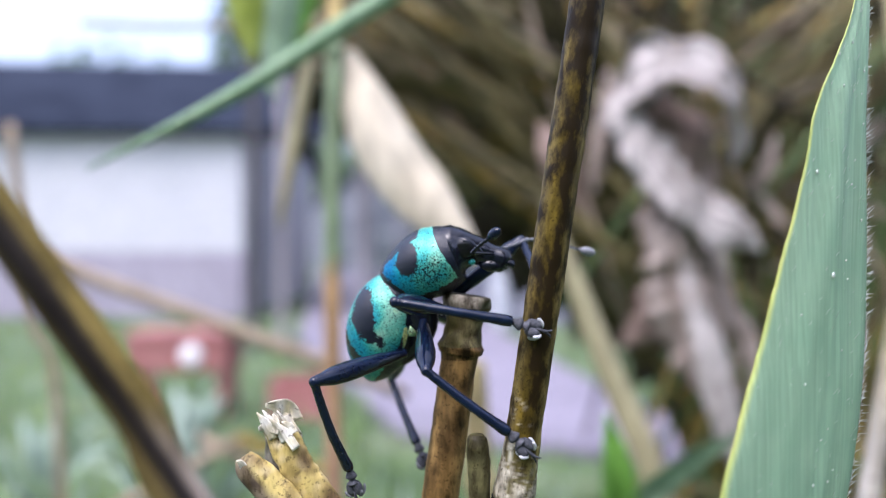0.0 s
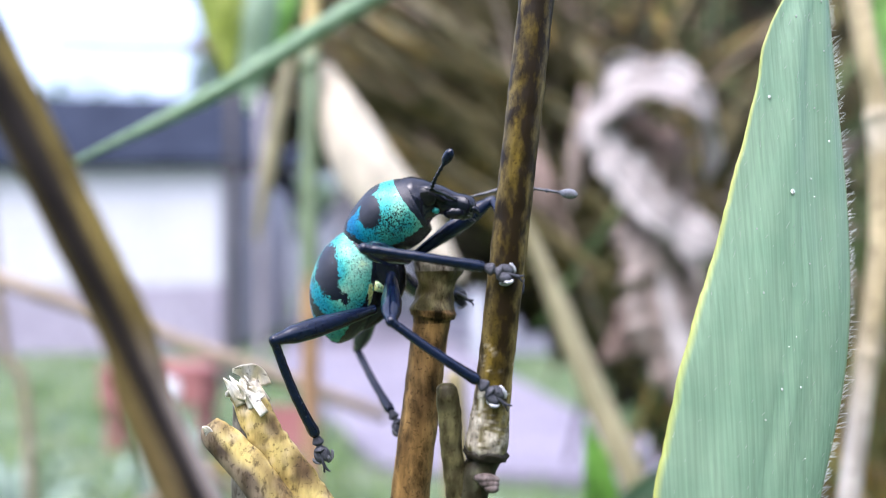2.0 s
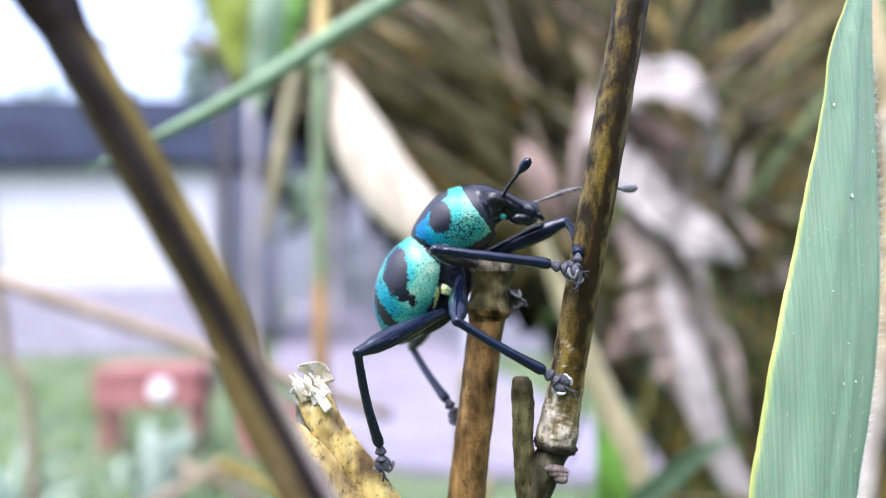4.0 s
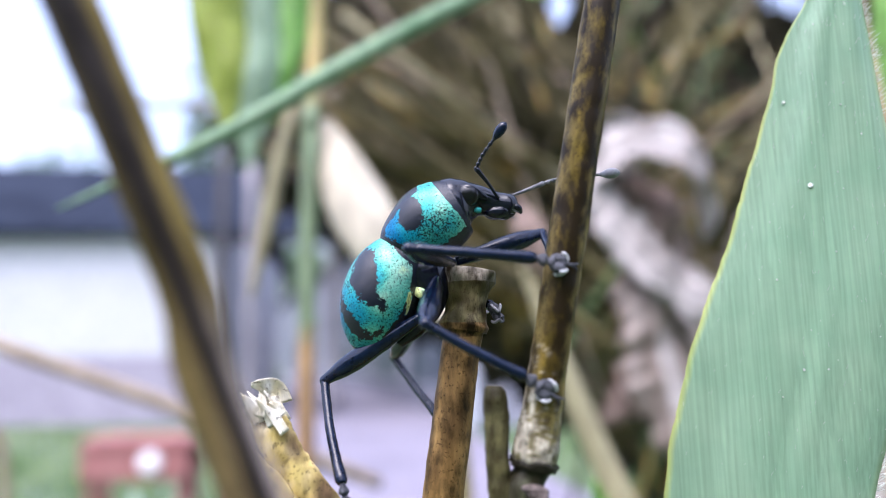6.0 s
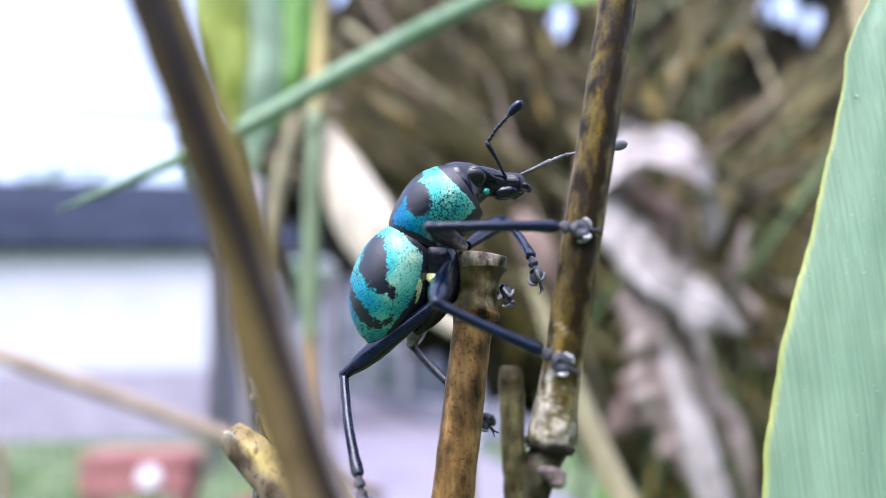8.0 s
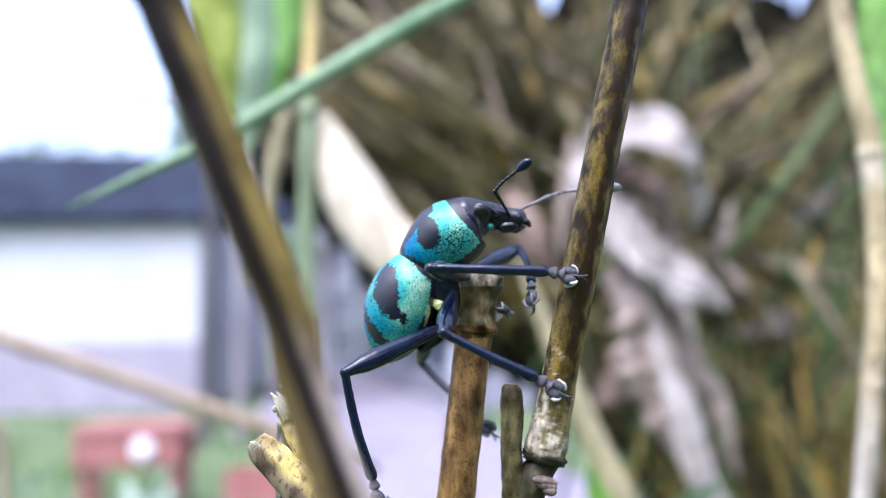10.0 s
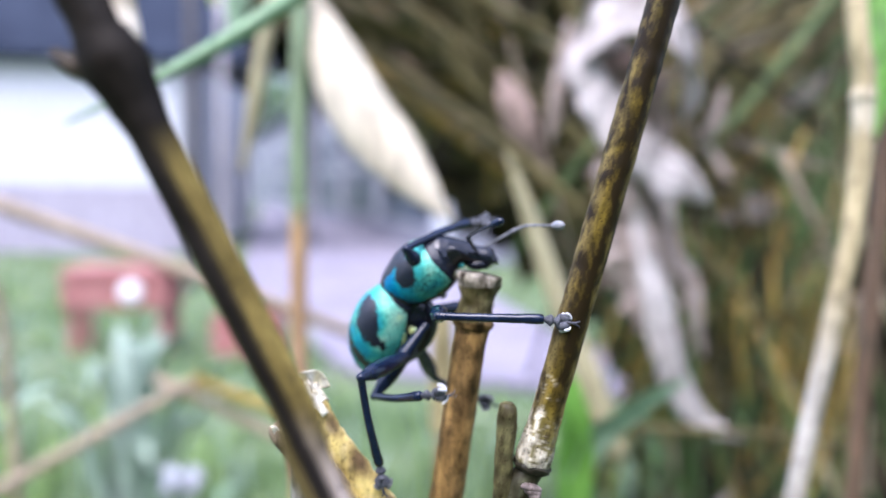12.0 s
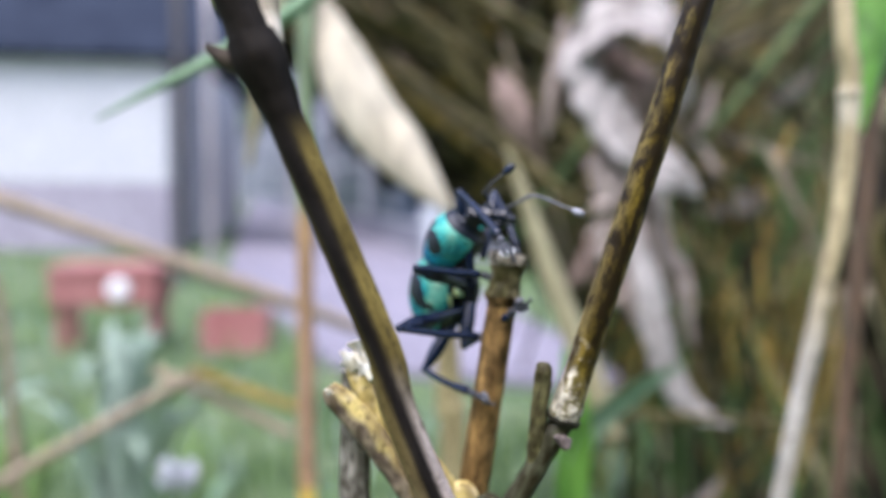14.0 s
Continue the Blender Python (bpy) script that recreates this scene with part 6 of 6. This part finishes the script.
LEGS = [  # kind, hip in body space, rows of seconds, ankle, knee's side
    ("front", (0.0062, -0.0025, -0.002), [
        (0, 0.0079, 0.0863, -0.0083, -0.0045, 0.0856, -0.0062),
        (2.5, 0.0080, 0.0863, -0.0073, -0.0046, 0.0854, -0.0053),
        (5, 0.0087, 0.0863, -0.0071, -0.0048, 0.0851, -0.0055),
        (8, 0.0101, 0.0863, -0.0051, -0.0038, 0.0848, -0.0055),
        (11, 0.0094, 0.0863, -0.0078, -0.0038, 0.0856, -0.0068),
        (11.5, 0.0094, 0.0863, -0.0094, -0.0041, 0.0852, -0.0081),
        (12, 0.0099, 0.0870, -0.0104, -0.0045, 0.0853, -0.0101),
        (12.25, 0.0087, 0.0894, -0.0106, -0.0068, 0.0897, -0.0109),
        (12.5, 0.0066, 0.1040, -0.0100, 0.0046, 0.0937, -0.0058),
        (12.8, 0.0032, 0.1072, -0.0043, -0.0027, 0.0960, 0.0006),
        (13, 0.0044, 0.1080, -0.0050, -0.0032, 0.0978, -0.0002),
        (13.3, 0.0050, 0.1051, -0.0072, -0.0033, 0.0959, -0.0018),
        (13.5, 0.0033, 0.1040, -0.0052, -0.0073, 0.0974, 0.0001),
        (14, 0.0004, 0.0940, -0.0027, -0.0044, 0.1049, 0.0038),
    ]),
    ("middle", (0.0042, -0.0028, -0.004), [
        (0, 0.0075, 0.0863, -0.0210, -0.0013, 0.0861, -0.0143),
        (2.5, 0.0071, 0.0863, -0.0201, -0.0023, 0.0854, -0.0136),
        (5, 0.0077, 0.0863, -0.0193, -0.0031, 0.0848, -0.0135),
        (8, 0.0079, 0.0863, -0.0180, -0.0024, 0.0852, -0.0133),
        (11, 0.0080, 0.0863, -0.0195, -0.0023, 0.0857, -0.0144),
        (11.5, 0.0083, 0.0863, -0.0208, -0.0025, 0.0854, -0.0152),
        (12, -0.0056, 0.0900, -0.0212, -0.0120, 0.1011, -0.0234),
        (12.25, -0.0002, 0.0940, -0.0157, -0.0023, 0.1043, -0.0233),
        (12.5, 0.0010, 0.0965, -0.0148, -0.0039, 0.0917, -0.0199),
        (12.8, -0.0006, 0.0965, -0.0146, -0.0065, 0.0909, -0.0178),
        (13, 0.0016, 0.0965, -0.0113, -0.0049, 0.0925, -0.0132),
        (13.3, 0.0028, 0.0965, -0.0131, -0.0034, 0.0925, -0.0129),
        (13.5, -0.0008, 0.1004, -0.0102, -0.0111, 0.0950, -0.0086),
        (14, -0.0013, 0.1015, -0.0096, -0.0111, 0.0953, -0.0075),
    ]),
    ("hind", (0.002, -0.003, -0.0083), [
        (0, -0.0117, 0.0940, -0.0275, -0.0152, 0.0885, -0.0156),
        (2.5, -0.0122, 0.0940, -0.0276, -0.0159, 0.0895, -0.0154),
        (5, -0.0121, 0.0940, -0.0306, -0.0131, 0.0877, -0.0187),
        (5.5, -0.0123, 0.0940, -0.0300, -0.0147, 0.1033, -0.0205),
        (6, -0.0119, 0.0940, -0.0307, -0.0148, 0.1012, -0.0196),
        (6.5, -0.0111, 0.0940, -0.0304, -0.0131, 0.1029, -0.0204),
        (7, -0.0113, 0.0940, -0.0303, -0.0139, 0.1021, -0.0198),
        (7.5, -0.0108, 0.0940, -0.0311, -0.0138, 0.1014, -0.0202),
        (8, -0.0111, 0.0940, -0.0312, -0.0135, 0.1018, -0.0204),
        (11, -0.0110, 0.0940, -0.0311, -0.0118, 0.0881, -0.0190),
        (11.5, -0.0113, 0.0940, -0.0319, -0.0125, 0.0877, -0.0201),
        (12, -0.0110, 0.0940, -0.0320, -0.0152, 0.0883, -0.0205),
        (12.5, -0.0107, 0.0945, -0.0320, -0.0158, 0.0929, -0.0224),
        (12.8, -0.0133, 0.0945, -0.0306, -0.0174, 0.0946, -0.0220),
        (13, 0.0029, 0.0923, -0.0182, -0.0092, 0.0935, -0.0240),
        (13.3, -0.0015, 0.0965, -0.0239, -0.0134, 0.0952, -0.0217),
        (13.5, -0.0021, 0.1020, -0.0202, -0.0136, 0.0950, -0.0192),
        (14, -0.0017, 0.1006, -0.0196, -0.0141, 0.0954, -0.0185),
    ]),
    ("front", (0.0068, 0.0025, -0.0017), [
        (0, 0.0122, 0.0932, -0.0062, 0.0150, 0.1010, 0.0015),
        (2.5, 0.0124, 0.0932, -0.0060, 0.0150, 0.1005, 0.0015),
        (5, 0.0116, 0.0825, -0.0060, 0.0132, 0.0966, -0.0030),
        (5.5, 0.0112, 0.0845, -0.0039, 0.0135, 0.0987, -0.0024),
        (6, 0.0122, 0.0935, -0.0071, 0.0129, 0.1064, -0.0004),
        (6.5, 0.0110, 0.1000, -0.0062, 0.0083, 0.1120, 0.0014),
        (8, 0.0095, 0.1005, -0.0063, 0.0061, 0.1125, 0.0012),
        (10.5, 0.0101, 0.0990, -0.0073, 0.0099, 0.1123, -0.0015),
        (11.5, 0.0117, 0.0970, -0.0094, 0.0107, 0.1108, -0.0050),
        (12, 0.0023, 0.1075, 0.0009, -0.0081, 0.0974, 0.0001),
        (12.25, 0.0057, 0.1040, -0.0025, -0.0037, 0.1147, -0.0052),
        (12.5, 0.0056, 0.1010, -0.0085, 0.0004, 0.1144, -0.0067),
        (13.5, 0.0050, 0.1050, -0.0064, 0.0010, 0.1180, 0.0040),
        (14, 0.0052, 0.1050, -0.0054, 0.0010, 0.1180, 0.0040),
    ]),
    ("middle", (0.0042, 0.0028, -0.004), [
        (0, 0.0034, 0.1040, -0.0108, 0.0006, 0.1163, -0.0102),
        (2.5, 0.0044, 0.1040, -0.0106, 0.0001, 0.1156, -0.0111),
        (5, 0.0056, 0.1020, -0.0106, 0.0033, 0.1146, -0.0105),
        (8, 0.0062, 0.1015, -0.0101, 0.0047, 0.1143, -0.0097),
        (11, 0.0062, 0.1025, -0.0108, 0.0042, 0.1150, -0.0123),
        (12, 0.0047, 0.1040, -0.0113, 0.0009, 0.1165, -0.0139),
        (12.5, 0.0059, 0.1040, -0.0105, 0.0025, 0.1165, -0.0137),
        (13.5, 0.0025, 0.0975, -0.0167, -0.0010, 0.1100, -0.0158),
        (14, 0.0027, 0.0975, -0.0157, -0.0020, 0.1100, -0.0140),
    ]),
    ("hind", (0.0014, 0.003, -0.0083), [
        (0, -0.0037, 0.1065, -0.0275, -0.0081, 0.1168, -0.0200),
        (2.5, -0.0035, 0.1060, -0.0267, -0.0092, 0.1157, -0.0193),
        (5, -0.0030, 0.1040, -0.0250, -0.0073, 0.1154, -0.0192),
        (5.5, -0.0034, 0.1040, -0.0243, -0.0075, 0.1160, -0.0197),
        (6.5, 0.0029, 0.1110, -0.0258, -0.0052, 0.1172, -0.0169),
        (8, 0.0028, 0.1100, -0.0248, -0.0055, 0.1165, -0.0165),
        (11, 0.0031, 0.1085, -0.0255, -0.0042, 0.1176, -0.0188),
        (12, 0.0031, 0.1070, -0.0260, -0.0043, 0.1179, -0.0231),
        (12.5, 0.0033, 0.1085, -0.0258, -0.0080, 0.1160, -0.0215),
        (13, -0.0011, 0.1040, -0.0257, -0.0073, 0.1160, -0.0230),
        (13.5, -0.0033, 0.1020, -0.0277, -0.0080, 0.1160, -0.0220),
        (14, -0.0035, 0.0970, -0.0277, -0.0077, 0.1094, -0.0246),
    ]),
]
# near front and middle feet take the rim painted as sunlit, the rest grey
BONES = [leg_bones(kind, "rim" if hip[1] < 0 and kind != "hind" else "pad") for kind, hip, rows in LEGS]
SWAY = [  # the front cane: seconds, x at 10 mm under the first eye, tilt
    (0, -0.0237, -35.6), (0.5, -0.0214, -29.0), (1, -0.0222, -28.6), (1.5, -0.0206, -26.2), (2, -0.0208, -26.4), (2.5, -0.0224, -29.0), (5, -0.0218, -27.4),
    (5.5, -0.0189, -25.0), (6, -0.0191, -23.5), (6.5, -0.0190, -23.6), (7, -0.0166, -21.1), (7.5, -0.0163, -20.7), (8, -0.0161, -21.2), (10.5, -0.0166, -22.4),
    (11, -0.0179, -23.5), (11.5, -0.0187, -25.9), (12, -0.0190, -26.6), (12.5, -0.0190, -27.6), (13, -0.0178, -24.2), (13.5, -0.0179, -22.2), (14, -0.0181, -23.0)]
LEANS = [  # the leaning cane: seconds, x and z of its joint, tilt to the right
    (0, 0.0083, -0.0300, 8.4), (0.5, 0.0085, -0.0295, 9.0), (1, 0.0086, -0.0292, 9.0), (1.5, 0.0084, -0.0289, 8.0), (2, 0.0082, -0.0290, 7.2), (2.5, 0.0085, -0.0291, 8.8), (5, 0.0092, -0.0288, 11.2), (5.5, 0.0089, -0.0290, 10.1),
    (6, 0.0089, -0.0282, 10.2), (6.5, 0.0092, -0.0281, 10.8), (7, 0.0091, -0.0280, 10.3), (7.5, 0.0091, -0.0277, 10.7), (8, 0.0091, -0.0278, 10.8), (10.5, 0.0091, -0.0286, 13.3), (11, 0.0090, -0.0291, 12.6), (11.5, 0.0090, -0.0301, 13.7),
    (12, 0.0093, -0.0304, 14.3), (12.25, 0.0097, -0.0304, 15.8), (12.5, 0.0100, -0.0303, 17.6), (13, 0.0101, -0.0302, 17.3), (13.5, 0.0099, -0.0297, 17.2), (14, 0.0099, -0.0299, 16.6)]
LEAF = [  # the strap leaf: seconds, place, tilt, twist about its length
    (0, 0.0427, 0.0850, 0.0088, 0.6, 34), (0.5, 0.0458, 0.0870, 0.0106, 0.0, 35.6), (1, 0.0461, 0.0880, 0.0113, -0.4, 33.7), (1.5, 0.0431, 0.0900, 0.0131, -1.3, 19.7), (2, 0.0438, 0.0910, 0.0130, -1.3, 19.7),
    (2.5, 0.0455, 0.0900, 0.0124, 0.0, 31), (4.8, 0.0482, 0.0925, 0.0140, 0.0, 35.6), (5, 0.0513, 0.0927, 0.0148, 0.7, 38), (5.5, 0.0471, 0.0975, 0.0145, -1.0, 24), (6, 0.0458, 0.1020, 0.0164, -1.2, -14),
    (6.5, 0.0498, 0.1050, 0.0170, -1.8, -16), (7, 0.0515, 0.1050, 0.0176, -2.5, -15), (7.5, 0.0517, 0.1060, 0.0158, -3.4, -18), (8, 0.0545, 0.1030, 0.0158, -3.2, 0), (8.2, 0.0579, 0.1020, 0.0151, -3.2, 6),
    (10.5, 0.0710, 0.1000, 0.0152, -3.0, 31), (11, 0.0702, 0.1000, 0.0134, -2.0, 31), (11.5, 0.0712, 0.1000, 0.0243, 0.0, 31), (12, 0.0810, 0.1000, 0.0243, 0.0, 31), (12.5, 0.0860, 0.1000, 0.0243, 0.0, 31), (14, 0.0960, 0.1000, 0.0243, 0.0, 31)]
FEELERS = [  # seconds, turns about X, Y and Z of the near antenna and of the far one
    (0, 60, -26, 0, -9, 11, 16),
    (1.5, 40, -25, 0, -10, 8, -20),
    (2.5, 48, -28, 0, -10, 8, -20),
    (5, 40, -18, 0, -10, -3, -27),
    (6.5, 6, -6, 0, -11, 4, -28),
    (8, 6, 2, 0, -11, 3, -30),
    (11, 44, 0, 0, -11, -2, -26),
    (12, 30, 8, 0, -10, -10, -50),
    (12.5, 4, 34, 0, -8, -10, -88),
    (13, 20, 45, 0, -1, 24, -41),
    (13.3, 20, 45, 0, -2, 36, -30),
    (13.5, 12, 35, 20, -1, 28, -30),
    (14, 10, 19, 30, 39, 29, -16),
]


def at_time(rows, t):
    """Straight interpolation in rows of numbers."""
    i = next((k for k in range(len(rows) - 1) if rows[k + 1][0] >= t), len(rows) - 2)
    a, b = rows[i], rows[i + 1]
    f = min(1.0, max(0.0, (t - a[0]) / (b[0] - a[0])))
    return [x + (y - x) * f for x, y in zip(a[1:], b[1:])]


def body_pose(t):
    x, y, z, rx, ry, rz, bend = at_time(BODY, t)
    return pose(x, y, z + EYE, rx, ry, rz)


def aim(joint, way, up):
    """A bone's pose: local X along way, local Z near up."""
    x = way.normalized()
    y = up.cross(x).normalized()
    return Matrix.Translation(joint) @ Matrix((x, y, x.cross(y))).transposed().to_4x4()


def motions():
    times = sorted({row[0] for row in BODY} | {k * 0.25 for k in range(57)})
    walk(bug, [(t, body_pose(t)) for t in times])
    walk(abdomen, [(t, pose(0, 0, 0, 0, at_time(BODY, t)[6], 0)) for t in times])
    walk(ant_r, [(t, Matrix.Translation(SOCKET_R) @ pose(0, 0, 0, a, b, c)) for t, a, b, c, *_ in FEELERS])
    walk(ant_l, [(t, Matrix.Translation(SOCKET_L) @ pose(0, 0, 0, a, b, c)) for t, _, _, _, a, b, c in FEELERS])
    for (kind, hip, rows), (femur, shin, foot) in zip(LEGS, BONES):
        lf, lt = LENGTHS[kind]
        fr, sr, tr = [], [], []
        for t in times:
            m = body_pose(t)
            inv = m.inverted()
            a = at_time(rows, t)
            h, ankle, hint = m @ Vector(hip), V(*a[:3]), V(*a[3:])
            way = ankle - h
            d = min(max(way.length, abs(lf - lt) + 0.0004), (lf + lt) * 0.999)
            way.normalize()
            ankle = h + way * d
            k = (lf * lf + d * d - lt * lt) / (2 * d)
            pole = hint - h
            pole = (pole - way * pole.dot(way)).normalized()
            knee = h + way * k + pole * math.sqrt(max(0.0, lf * lf - k * k))
            shin_way = (ankle - knee).normalized()
            foot_way = Vector((shin_way.x, shin_way.y * 0.25, shin_way.z - 0.15))
            fr.append((t, inv @ aim(h, knee - h, pole)))
            sr.append((t, inv @ aim(knee, ankle - knee, pole)))
            tr.append((t, inv @ aim(ankle, foot_way, pole + Vector((0, -0.4, 0.4)))))
        walk(femur, fr)
        walk(shin, sr)
        walk(foot, tr)
    walk(front, [(t, pose(x, 0.055, EYE - 0.01, 0, tilt, 0) @ pose(0, 0, 0, 0, 0, 26 if t < 9 else 0)) for t, x, tilt in SWAY])
    walk(lean, [(t, pose(x, 0.089, z + EYE, 0, tilt, 0)) for t, x, z, tilt in LEANS])
    walk(blade, [(t, pose(x, y, z + EYE, 0, tilt, 0) @ pose(0, 0, 0, 0, 0, twist)) for t, x, y, z, tilt, twist in LEAF])


motions()
